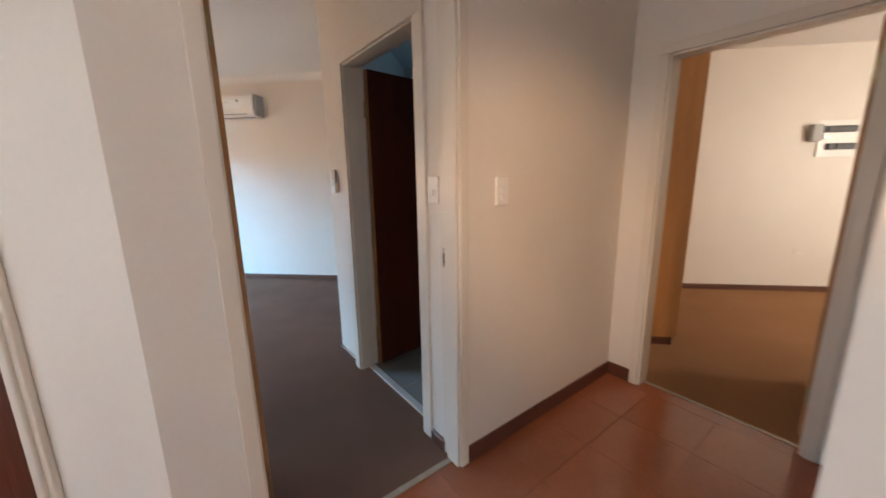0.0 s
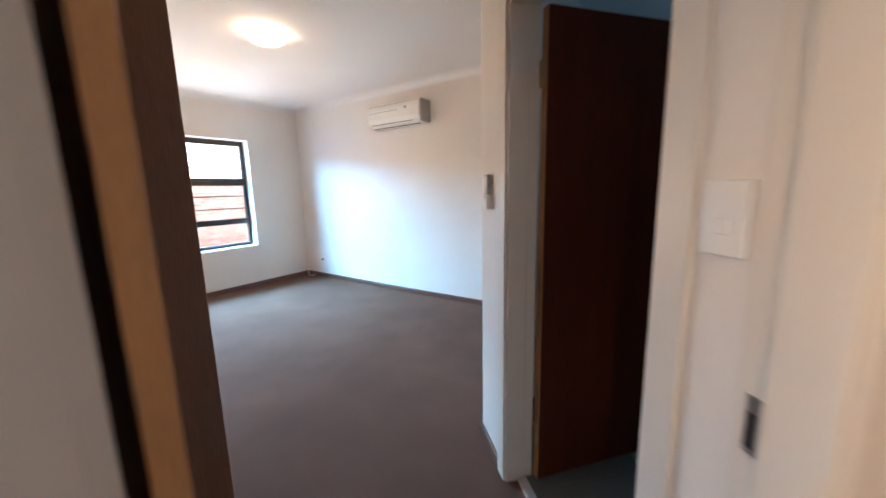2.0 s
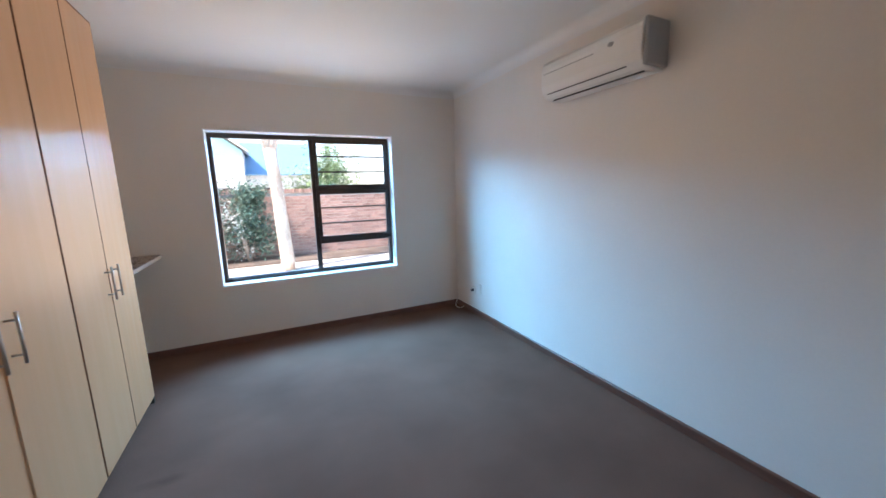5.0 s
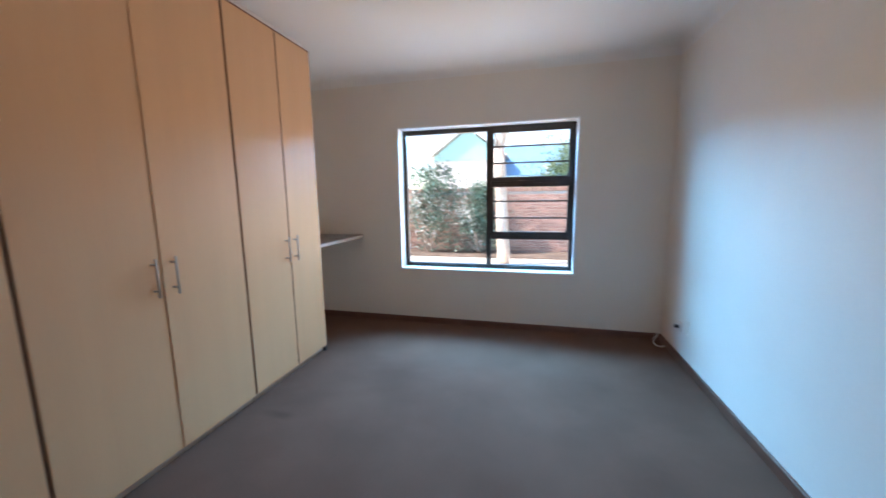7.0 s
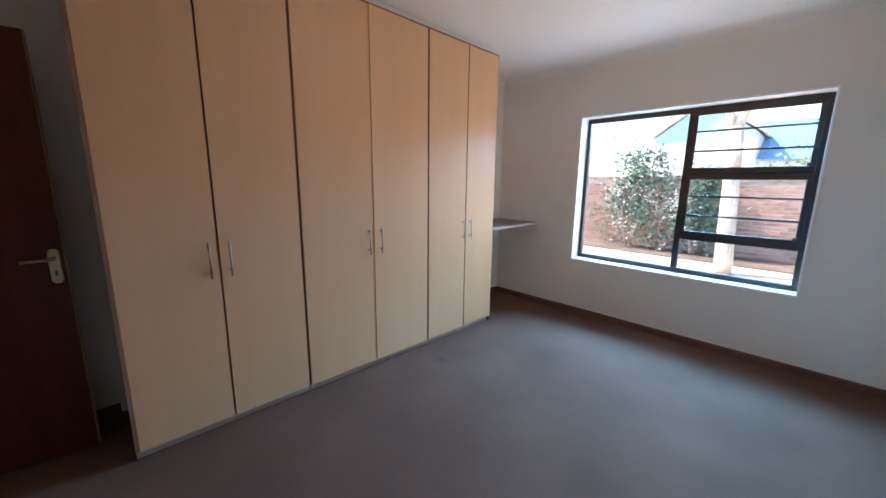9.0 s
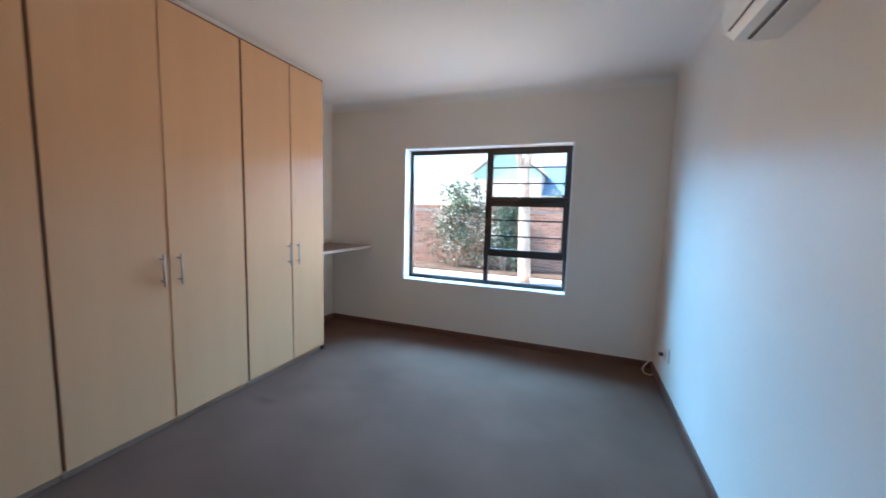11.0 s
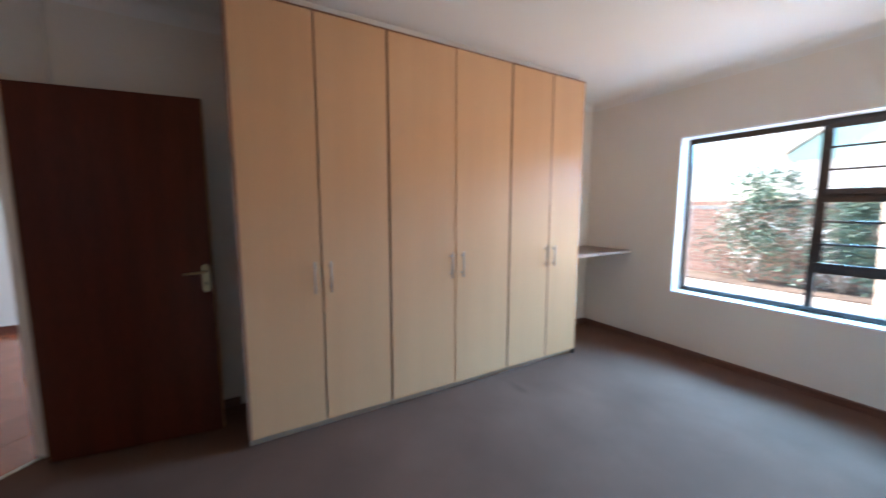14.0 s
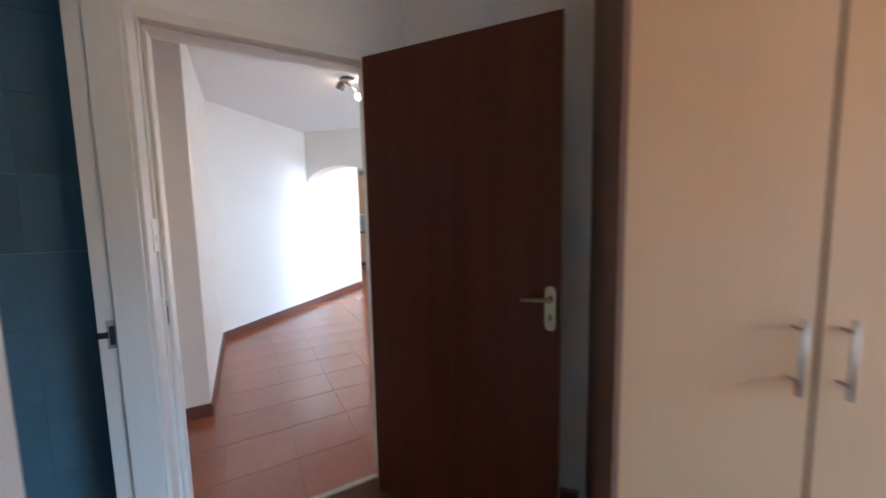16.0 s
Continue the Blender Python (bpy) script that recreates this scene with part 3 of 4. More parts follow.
part("reveal", rbox(WX0, WX0 + 0.0125, -0.004, 0.215, WZ0 + 0.018, WZ1 - 0.0005, 0.003), REVEAL, window_1, "white painted reveal")
part("reveal", rbox(WX1 - 0.0135, WX1, -0.004, 0.215, WZ0 + 0.018, WZ1 - 0.0005, 0.003), REVEAL, window_1, "white painted reveal")
part("reveal", rbox(WX0 + 0.013, WX1 - 0.014, -0.004, 0.215, WZ1 - 0.0145, WZ1 - 0.0005, 0.003), REVEAL, window_1, "white painted reveal")


# ---- bedroom: wardrobe units ----
WF = -2.978          # front of the doors
UNITS = [("end", -3.69, -2.79), ("middle", -2.788, -1.742), ("window", -1.74, -0.882)]
WTOP = 2.54


def wardrobe(y0, y1, label, end=False, gap=None, joint=0.003, ajar=0.0):
    """One unit with two tall doors, standing against the west wall, its doors looking to +x."""
    ym = (y0 + y1) / 2 if gap is None else gap
    w = thing("wardrobe", pose(-3.27, ym, 0), label, "wardrobe", "built-in wardrobes along the wall")
    ox, oy = -3.27, ym
    xb, xf = -3.565 - ox, WF - 0.018 - ox
    a, b = y0 - oy + 0.001, y1 - oy - 0.001
    part("plinth", rbox(xb, xf - 0.012, a + 0.002, b - 0.002, 0.001, 0.055, 0.001, 1), PLINTH, w, "dull grey brown plinth")
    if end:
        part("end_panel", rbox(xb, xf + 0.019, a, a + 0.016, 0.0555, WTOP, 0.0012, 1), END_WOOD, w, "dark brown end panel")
    else:
        part("side_panel", rbox(xb, xf, a, a + 0.016, 0.0555, WTOP, 0.0012, 1), MELAMINE, w)
    part("side_panel", rbox(xb, xf, b - 0.016, b, 0.0555, WTOP, 0.0012, 1), MELAMINE, w)
    part("top_strip", rbox(xf + 0.0005, xf + 0.0165, a + 0.001, b - 0.001, WTOP - 0.0105, WTOP, 0.0008, 1), EDGING, w, "brown edge strip along the top")
    if y1 > -1.0:
        part("foot", rbox(xf - 0.010, xf + 0.016, b - 0.030, b - 0.002, 0.001, 0.048, 0.002, 1), BLACK, w, "small dark end block under the door")
    part("top_panel", rbox(xb, xf, a + 0.0165, b - 0.0165, WTOP - 0.017, WTOP - 0.001, 0.001, 1), MELAMINE, w)
    part("bottom_panel", rbox(xb, xf, a + 0.0165, b - 0.0165, 0.0555, 0.0715, 0.001, 1), MELAMINE, w)
    part("back_panel", rbox(xb, xb + 0.006, a + 0.0165, b - 0.0165, 0.072, WTOP - 0.0175, 0), MELAMINE, w)
    for s in (-1, 1):
        d0, d1 = (a + (0.018 if end else 0.007), -joint) if s < 0 else (joint, b - 0.007)
        e = a if s < 0 else b - 0.0045
        if not (end and s < 0):
            part("edge_strip", rbox(xf + 0.0005, xf + 0.0135, e, e + 0.0045, 0.0555, WTOP, 0.0008, 1), EDGING, w, "brown edge strip between the units")
        d = part("door", rbox(xf + 0.002, xf + 0.018, d0, d1, 0.050, WTOP - 0.012, 0.0015), MELAMINE, w, "pale maple melamine door")
        for e0, e1 in ((d0 - 0.0015, d0 - 0.0002), (d1 + 0.0002, d1 + 0.0015)):
            part("edge_band", rbox(xf + 0.002, xf + 0.0182, e0, e1, 0.051, WTOP - 0.013, 0), MELAMINE if ajar else EDGING, d, "thin edge band")
        hy = s * 0.048
        hx = xf + 0.018
        bm = bmesh.new()
        bm_tube(bm, (hx + 0.034, hy, 0.892), (hx + 0.034, hy, 1.085), 0.0054, 14)
        for z in (0.925, 1.055):
            bm_tube(bm, (hx - 0.001, hy, z), (hx + 0.034, hy, z), 0.0046, 10)
        part("handle", bm, CHROME, d, "satin chrome bar handle", smooth=True)
        if ajar and s > 0:
            d.matrix_basis = pose(xf + 0.002, d1, 0, 0, 0, ajar) @ pose(-xf - 0.002, -d1, 0)
    return w


for nm, y0, y1 in UNITS:
    wardrobe(y0, y1, {"end": "tall pale maple wardrobe beside the open door", "middle": "tall wide pale maple wardrobe, one door slightly ajar",
                      "window": "tall pale maple wardrobe beside the corner shelf"}[nm], nm == "end",
             -1.288 if nm == "window" else None, 0.0015 if nm == "middle" else 0.005, 0.5 if nm == "middle" else 0.0)

# Added board in the ceiling's colour, so that no dark gap shows there.
structure("trim_filler", rbox(-3.45, WF - 0.060, -3.68, -0.884, WTOP + 0.001, ZC + 0.002, 0), CEILING, "added white board hiding the dark gap above the wardrobes", "trim")

sh = thing("corner_shelf", pose(-3.29, -0.44, 0.94), "dark wood-look shelf fixed in the corner alcove", "shelf")
part("board", rbox(-0.28, 0.27, -0.45, 0.44, -0.012, 0.020, 0.006, 3), SHELF, sh)
part("front_edge", rbox(0.2705, 0.276, -0.448, 0.438, -0.010, 0.017, 0.0015, 1), SHELF_EDGE, sh, "pale grey edge strip")

# ---- air conditioner, lamp, sockets ----
ac = thing("air_conditioner", pose(0, -2.17, 2.10), "white split air conditioner high on the wall", "air conditioner")


def ac_body():
    prof = [(-0.002, 0.0), (-0.10, 0.0), (-0.155, 0.012), (-0.188, 0.045), (-0.20, 0.09), (-0.20, 0.20), (-0.192, 0.235), (-0.165, 0.262), (-0.12, 0.27), (-0.002, 0.27)]
    bm = bmesh.new()
    ys = (-0.40, -0.395, 0.395, 0.40)
    rings = []
    for y, k in zip(ys, (0.97, 1.0, 1.0, 0.97)):
        rings.append([bm.verts.new((x * k, y, 0.135 + (z - 0.135) * k)) for x, z in prof])
    for r, t in zip(rings, rings[1:]):
        for i in range(len(prof)):
            j = (i + 1) % len(prof)
            bm.faces.new((r[i], r[j], t[j], t[i]))
    bm.faces.new(rings[0][::-1]), bm.faces.new(rings[-1])
    bmesh.ops.recalc_face_normals(bm, faces=bm.faces[:])
    return bm


part("body", ac_body(), PLASTIC, ac)
part("front_groove", rbox(-0.2015, -0.197, -0.075, 0.375, 0.170, 0.175, 0.001, 1), GREY_PLASTIC, ac, "thin dark slot across the front")
part("lower_groove", rbox(-0.189, -0.183, -0.30, 0.345, 0.030, 0.036, 0.001, 1), BLACK, ac, "dark line above the outlet")
part("air_outlet", rbox(-0.118, -0.104, -0.36, 0.36, -0.003, 0.012, 0.002, 1), BLACK, ac, "dark air outlet slot")
part("louvre", rbox(-0.102, -0.030, -0.365, 0.365, -0.005, 0.002, 0.0015, 1), PLASTIC, ac)
bm = bm_lathe(bmesh.new(), [(0.016, 0.0), (0.016, 0.004), (0.012, 0.006)], 20, pose(-0.199, -0.20, 0.185, 0, -90, 0) @ Matrix.Diagonal((0.8, 1.2, 1, 1)))
part("badge", bm, GREY_PLASTIC, ac, "small oval grey badge", smooth=True)
part("end_cap", rbox(-0.192, -0.004, -0.4255, -0.4005, 0.012, 0.258, 0.012, 3), GREY_PLASTIC, ac, "darker end cover")

LAMP_ON = glow("lit opal glass", (1.0, 0.72, 0.46), 2.3)
lamp = thing("ceiling_lamp", pose(-1.78, -2.29, ZC), "round opal glass ceiling lamp, switched on", "ceiling lamp")
part("base_plate", bm_lathe(bmesh.new(), [(0.12, 0.0), (0.135, -0.003), (0.138, -0.014), (0.130, -0.018)][::-1], 40), BRASS, lamp, "thin brass rim", smooth=True)
part("shade", bm_lathe(bmesh.new(), [(0.150, -0.010), (0.160, -0.018), (0.160, -0.030), (0.145, -0.054), (0.11, -0.075), (0.07, -0.089), (0.03, -0.096), (0.004, -0.097)][::-1], 40), LAMP_ON, lamp, "lit opal glass dome", smooth=True)


def small_plate(name, m, label, category, w, h, rockers=1, material=None):
    """A switch or socket plate on a wall; local y points out of the wall."""
    t = thing(name, m, label, category)
    part("plate", rbox(-w / 2, w / 2, 0.0, 0.012, -h / 2, h / 2, 0.003, 3), material or CREAM_PLASTIC, t)
    for k in range(rockers):
        z = (k - (rockers - 1) / 2) * 0.034 - 0.012
        part("rocker", rbox(-0.013, 0.013, 0.0122, 0.017, z - 0.012, z + 0.012, 0.002), PLASTIC, t)
    return t


# the slanted entrance wall's hall face looks to -q; the bathroom wall's room face looks to -s
small_plate("light_switch", D45 @ pose(1.90, HALL_Q, 1.285, 0, 0, 180), "white double light switch on the hall wall", "light switch", 0.076, 0.122, 2, PLASTIC)
small_plate("light_switch", D45 @ pose(EN_S0, -5.685, 1.295, 0, 0, 90), "white light switch between two doorways", "light switch", 0.074, 0.115, 1, PLASTIC)
small_plate("wall_socket", pose(0, -0.56, 0.325, 0, 0, 90), "white blank wall socket plate", "socket", 0.05, 0.108, 0)
so = small_plate("wall_socket", pose(0, -0.42, 0.285, 0, 0, 90), "white aerial socket with a black plug", "socket", 0.075, 0.075, 0)
bm = bmesh.new()
bm_tube(bm, (0, 0.008, 0), (0, 0.04, 0), 0.017, 14, 0.013)
part("plug", bm, BLACK, so, "small black plug", smooth=True)
small_plate("wall_socket", pose(0, -8.87, 0.46, 0, 0, 90), "white wall socket low on the wall", "socket", 0.10, 0.075, 1)

# a loop of loose cable at the corner
cu = bpy.data.curves.new("cable", "CURVE")
cu.dimensions, cu.bevel_depth, cu.bevel_resolution = "3D", 0.005, 3
sp = cu.splines.new("BEZIER")
cps = [(-0.006, -0.05, 0.11), (-0.06, -0.09, 0.075), (-0.095, -0.14, 0.018), (-0.06, -0.19, 0.007), (-0.022, -0.195, 0.02)]
sp.bezier_points.add(len(cps) - 1)
for bp_, c in zip(sp.bezier_points, cps):
    bp_.co = c
    bp_.handle_left_type = bp_.handle_right_type = "AUTO"
tmp = new("cable_curve", cu)
deps = bpy.context.evaluated_depsgraph_get()
cme = bpy.data.meshes.new_from_object(tmp.evaluated_get(deps))
bpy.data.objects.remove(tmp)
cme.materials.clear()
cme.materials.append(PLASTIC)
tagged(new("cable", cme), "white cable looped loose out of the corner", "cable")

# remote control in its wall cradle
rm = thing("remote_control", D45 @ pose(EN_S0, -4.535, 1.258, 0, 0, 90), "grey remote control in a wall cradle", "remote control")
part("cradle", bm_bevel(boxes((-0.032, 0.032, 0, 0.006, -0.006, 0.09), (-0.032, -0.029, 0.0065, 0.028, -0.006, 0.06), (0.029, 0.032, 0.0065, 0.028, -0.006, 0.06), (-0.0285, 0.0285, 0.025, 0.028, -0.006, 0.04)), 0.0012, 1), PLASTIC, rm, "white plastic cradle")
rc = part("remote", rbox(-0.027, 0.027, 0.0068, 0.0245, -0.001, 0.15, 0.006, 3), GREY_PLASTIC, rm, "silver grey handset")
part("display", rbox(-0.021, 0.021, 0.0243, 0.0256, 0.095, 0.138, 0.001, 1), CHROME, rc, "small shiny display")
for k in range(4):
    for j in (-1, 1):
        part("button", rbox(j * 0.012 - 0.007, j * 0.012 + 0.007, 0.0243, 0.0262, 0.044 + k * 0.012 - 0.003, 0.044 + k * 0.012 + 0.003, 0.0008, 1), PLASTIC, rc)

# ---- hall: tiles, spotlight ----
structure("floor_hall", prism([(-3.69, -2.6), (-11.3, -2.6), (-11.3, -9.85), L(3.065, -8.8), L(3.065, HALL_Q + 0.05), L(0.62, HALL_Q + 0.05), (-3.69, -4.55)], -0.03, -0.002), GROUT,
          "dark grout bed under the clay tiles", "floor")

SPOT_ON = glow("lit spot lamp", (1.0, 0.72, 0.46), 45.0)
# White glass of the unlit head, given a faint glow of its own.
SPOT_OFF = glow("unlit spot glass with a faint glow", (1.0, 0.80, 0.62), 1.0)
NICKEL = mat("brushed dark nickel", (0.22, 0.20, 0.18), 0.38, metal=1.0, vary=0.05, scale=20)
sl = thing("ceiling_spotlight", pose(-4.95, -5.62, ZC), "dark nickel bar of ceiling spotlights, one switched on", "spotlight")
part("ceiling_rose", bm_lathe(bmesh.new(), [(0.055, -0.022), (0.06, -0.018), (0.06, -0.001)], 28), NICKEL, sl, smooth=True)
bm = bmesh.new()
bm_tube(bm, (-0.30, 0.0, -0.045), (0.12, 0.0, -0.045), 0.009, 12)
bm_tube(bm, (0.0, 0.0, -0.045), (0.0, 0.0, -0.01), 0.008, 12)
part("bar", bm, NICKEL, sl, "thin chrome bar", smooth=True)
for x, lit in ((0.09, 0), (-0.27, 1)):
    aim = Vector((0.80 if lit else -0.1, -0.10 if lit else -0.3, -0.55)).normalized()
    q = aim.to_track_quat("-Z", "Y").to_matrix().to_4x4()
    hd = part("lamp_head", bm_lathe(bmesh.new(), [(0.034, -0.075), (0.038, -0.073), (0.036, -0.03), (0.024, -0.004), (0.010, 0.0)], 24), NICKEL, sl, "chrome spot head", smooth=True,
              m=Matrix.Translation((x, 0.0, -0.055)) @ q)
    part("bulb", bm_lathe(bmesh.new(), [(0.006, -0.079), (0.028, -0.077), (0.032, -0.071)], 24), SPOT_ON if lit else SPOT_OFF, hd, "glowing lamp face", smooth=True)

_hd = bpy.data.lights.new("spot_lamp", "SPOT")
_hd.energy, _hd.color, _hd.spot_size, _hd.spot_blend, _hd.shadow_soft_size = SPOT_WATTS, (1.0, 0.66, 0.38), radians(37), 0.9, 0.04
_ho = new("spot_lamp", _hd)
_ho.matrix_world = look((-5.20, -5.59, ZC - 0.16), (-2.82, -5.85, 1.22))

# ---- kitchen seen through the arch ----
WORKTOP = mat("dark stone worktop", (0.03, 0.03, 0.032), 0.2, vary=0.3, scale=30)
KTILE = mat("grey green wall tile", (0.30, 0.34, 0.31), 0.25, vary=0.25, scale=6, fine=0.1, fine_scale=30, per_object=0.18)


def cabinet(x, y, w, d, z0, h, label, category, doors=2, kick=True, group=""):
    """A kitchen unit whose doors look to +x."""
    c = thing("kitchen_cabinet", pose(x, y, z0), label, category, group)
    k = 0.10 if kick else 0.0
    part("body", rbox(-d, -0.02, -w / 2 + 0.001, w / 2 - 0.001, k, h, 0.002, 1), MELAMINE, c)
    if kick:
        part("kickboard", rbox(-d + 0.002, -0.07, -w / 2 + 0.002, w / 2 - 0.002, 0.0, k - 0.001, 0.001, 1), BLACK, c, "dark kickboard")
    for i in range(doors):
        a = -w / 2 + 0.003 + i * w / doors
        dr = part("door", rbox(-0.019, 0.0, a, a + w / doors - 0.006, k + 0.004, h - 0.004, 0.002), MELAMINE, c, "pale maple door")
        bm = bmesh.new()
        hy, hz = a + 0.04, (h - 0.2 if kick else 0.05)
        bm_tube(bm, (0.025, hy, hz), (0.025, hy, hz + 0.13), 0.005, 8)
        bm_tube(bm, (-0.001, hy, hz + 0.02), (0.025, hy, hz + 0.02), 0.004, 8)
        bm_tube(bm, (-0.001, hy, hz + 0.11), (0.025, hy, hz + 0.11), 0.004, 8)
        part("handle", bm, CHROME, dr, smooth=True)
    return c


for y in (-9.05, -8.15, -7.25, -6.35):
    cabinet(-10.65, y, 0.9, 0.595, 0.0, 0.89, "pale maple kitchen base unit with a dark worktop over it", "kitchen cabinet", group="kitchen base units")
    cabinet(-10.9, y, 0.9, 0.345, 1.42, 1.02, "pale maple kitchen wall unit above green tiles", "kitchen cabinet", kick=False, group="kitchen wall units")
wt = thing("worktop", pose(-10.93, -7.7, 0.891), "dark polished stone kitchen worktop", "worktop")
part("slab", rbox(-0.31, 0.30, -1.8, 1.8, 0.0, 0.035, 0.004, 2), WORKTOP, wt)
pn = thing("kitchen_peninsula", pose(-9.5, -7.15, 0), "pale maple peninsula cabinet end", "kitchen cabinet")
part("body", rbox(-0.30, 0.30, -0.30, 0.60, 0.002, 0.90, 0.003, 1), MELAMINE, pn)
part("slab", rbox(-0.32, 0.32, -0.32, 0.62, 0.9005, 0.93, 0.004, 2), MELAMINE, pn)

# ---- second bedroom: wardrobe and television bracket ----
w2 = thing("wardrobe", pose(-0.79, -6.64, 0), "orange brown wooden wardrobe in the second bedroom", "wardrobe")
part("side_panel", rbox(-0.78, -0.762, -0.27, 0.27, 0.07, 2.5, 0.002, 1), WOOD_2, w2)
part("body", rbox(-0.761, 0.78, -0.25, 0.27, 0.07, 2.5, 0.002, 1), WOOD_2, w2)
part("plinth", rbox(-0.77, 0.77, -0.245, 0.26, 0.001, 0.069, 0.002, 1), SKIRT, w2, "dark brown plinth")
for i in range(3):
    dr = part("door", rbox(-0.778 + i * 0.52, -0.262 + i * 0.52, -0.27, -0.2515, 0.075, 2.49, 0.002), WOOD_2, w2)
    bm = bmesh.new()
    bm_tube(bm, (-0.31 + i * 0.52, -0.297, 0.95), (-0.31 + i * 0.52, -0.297, 1.12), 0.0055, 10)
    for z in (0.97, 1.10):
        bm_tube(bm, (-0.31 + i * 0.52, -0.269, z), (-0.31 + i * 0.52, -0.297, z), 0.004, 8)
    part("handle", bm, CHROME, dr, smooth=True)
structure("baseboard_second_bedroom", run([(0, -10.6), (0, -6.93)], BOARD), SKIRT, "brown timber skirting in the second bedroom", "skirting")

tv = thing("television_bracket", pose(0, -8.95, 1.68), "white wall bracket with black television arms", "television bracket")
part("wall_plate", rbox(-0.014, 0.0, -0.24, 0.10, -0.19, 0.18, 0.004), PLASTIC, tv, "white wall plate")
part("box", rbox(-0.07, -0.002, 0.105, 0.20, -0.03, 0.14, 0.008, 2), GREY_PLASTIC, tv, "grey box on the wall")
for z, a, b in ((0.09, -0.22, 0.12), (-0.085, -0.23, 0.02)):
    part("arm", bm_bevel(boxes((-0.055, -0.015, a, b, z - 0.032, z + 0.032), (-0.07, -0.0145, a + 0.1, b - 0.06, z - 0.022, z + 0.022)), 0.004), BLACK, tv, "black steel arm")
part("clip", rbox(-0.05, -0.015, 0.03, 0.075, -0.01, 0.04, 0.006, 2), CHROME, tv)

# ---- outside: ground, brick wall, tree, bush, far houses ----
SAND = mat("pale dry ground and paving", (0.56, 0.49, 0.41), 0.95, vary=0.2, scale=0.8, fine=0.15, fine_scale=30, bump=0.5, bump_scale=40)
SOIL = mat("dry red soil bed", (0.14, 0.10, 0.075), 0.95, vary=0.3, scale=3, fine=0.25, fine_scale=40, bump=0.8, bump_scale=30)
BRICK = mat("red face brick", (0.33, 0.19, 0.145), 0.85, vary=0.2, scale=6, fine=0.15, fine_scale=80, per_object=0.28, bump=0.3, bump_scale=60)
BRICK_REST = mat("red face brick of the far stretch", (0.33, 0.19, 0.145), 0.85, vary=0.2, scale=6, fine=0.15, fine_scale=80, island=0.28, bump=0.3, bump_scale=60)
MORTAR = mat("grey mortar", (0.37, 0.33, 0.29), 0.95, vary=0.15, scale=5)
BARK = mat("pale peeling bark", (0.56, 0.46, 0.38), 0.85, vary=0.25, scale=4, fine=0.2, fine_scale=25, stretch=(1, 1, 0.4), bump=0.6, bump_scale=20, stain=(0.38, 0.25, 0.17))
LEAF = mat("dark green leaves", (0.125, 0.185, 0.13), 0.45, vary=0.25, scale=3, island=0.45)
# Another shrub's yellower green, with the sun on it put into the colour.
SUNLIT_LEAF = mat("green leaves lightened as sunlit", (0.20, 0.27, 0.11), 0.5, vary=0.25, scale=3, island=0.4)
FLOWER = mat("white blossoms", (0.75, 0.72, 0.66), 0.6, vary=0.05, scale=10, island=0.1)
FAR_WALL = mat("pale plaster of far houses", (0.62, 0.60, 0.56), 0.9, vary=0.08, scale=0.5)
BLUE_ROOF = mat("blue sheet roof", (0.16, 0.33, 0.52), 0.5, vary=0.06, scale=0.7)

GZ = -0.22
bm = bmesh.new()
vs = [bm.verts.new((x, y, GZ)) for x, y in ((-400, -400), (400, -400), (400, 400), (-400, 400))]
bm.faces.new(vs)
structure("ground", bm, SAND, "pale sunlit sandy ground and paving", "ground")
BWY = 6.6


def brick_wall():
    wl = thing("garden_wall", pose(0, BWY, GZ), "red face brick garden wall with a coping", "garden wall", kind="structure")
    top = 1.70
    x0, x1 = -14.0, 9.0
    part("core", boxes((x0, x1, 0.006, 0.214, -0.1, top)), MORTAR, wl, "grey mortar between the bricks")
    h, w = 0.0755, 0.222
    one = mesh_of("brick", rbox(0, w, 0, 0.10, 0, h, 0.004, 1), BRICK)
    one_h = h + 0.010
    rest = bmesh.new()
    rows = int(top / one_h)
    for r in range(rows):
        z = r * one_h + 0.004
        off = 0.0 if r % 2 else (w + 0.01) / 2
        n = int((x1 - x0) / (w + 0.01)) - 1
        for i in range(n):
            x = x0 + 0.005 + off + i * (w + 0.01)
            dy = random.uniform(-0.004, 0.001)
            if -3.2 < x < 0.2:
                ob = new("brick", one)
                ob.parent = wl
                ob.matrix_basis = pose(x, dy, z)
            else:
                bm_box(rest, x, x + w, dy, 0.1, z, z + h)
    tagged(part("brickwork", rest, BRICK_REST, wl, "red face brickwork of the far stretches"), kind="stuff")
    cop = mesh_of("coping_brick", rbox(0, 0.0755, -0.02, 0.235, 0, 0.108, 0.005, 1), BRICK)
    for i in range(int((x1 - x0) / 0.0855)):
        x = x0 + i * 0.0855
        if -6.5 < x < 3.5:
            ob = new("coping_brick", cop)
            ob.parent = wl
            ob.matrix_basis = pose(x, 0, top + 0.006)
    for a, b in ((x0, -6.5), (3.55, x1)):
        part("coping", boxes((a, b, -0.02, 0.235, top + 0.006, top + 0.114)), BRICK_REST, wl, "brick on edge coping")
    return wl


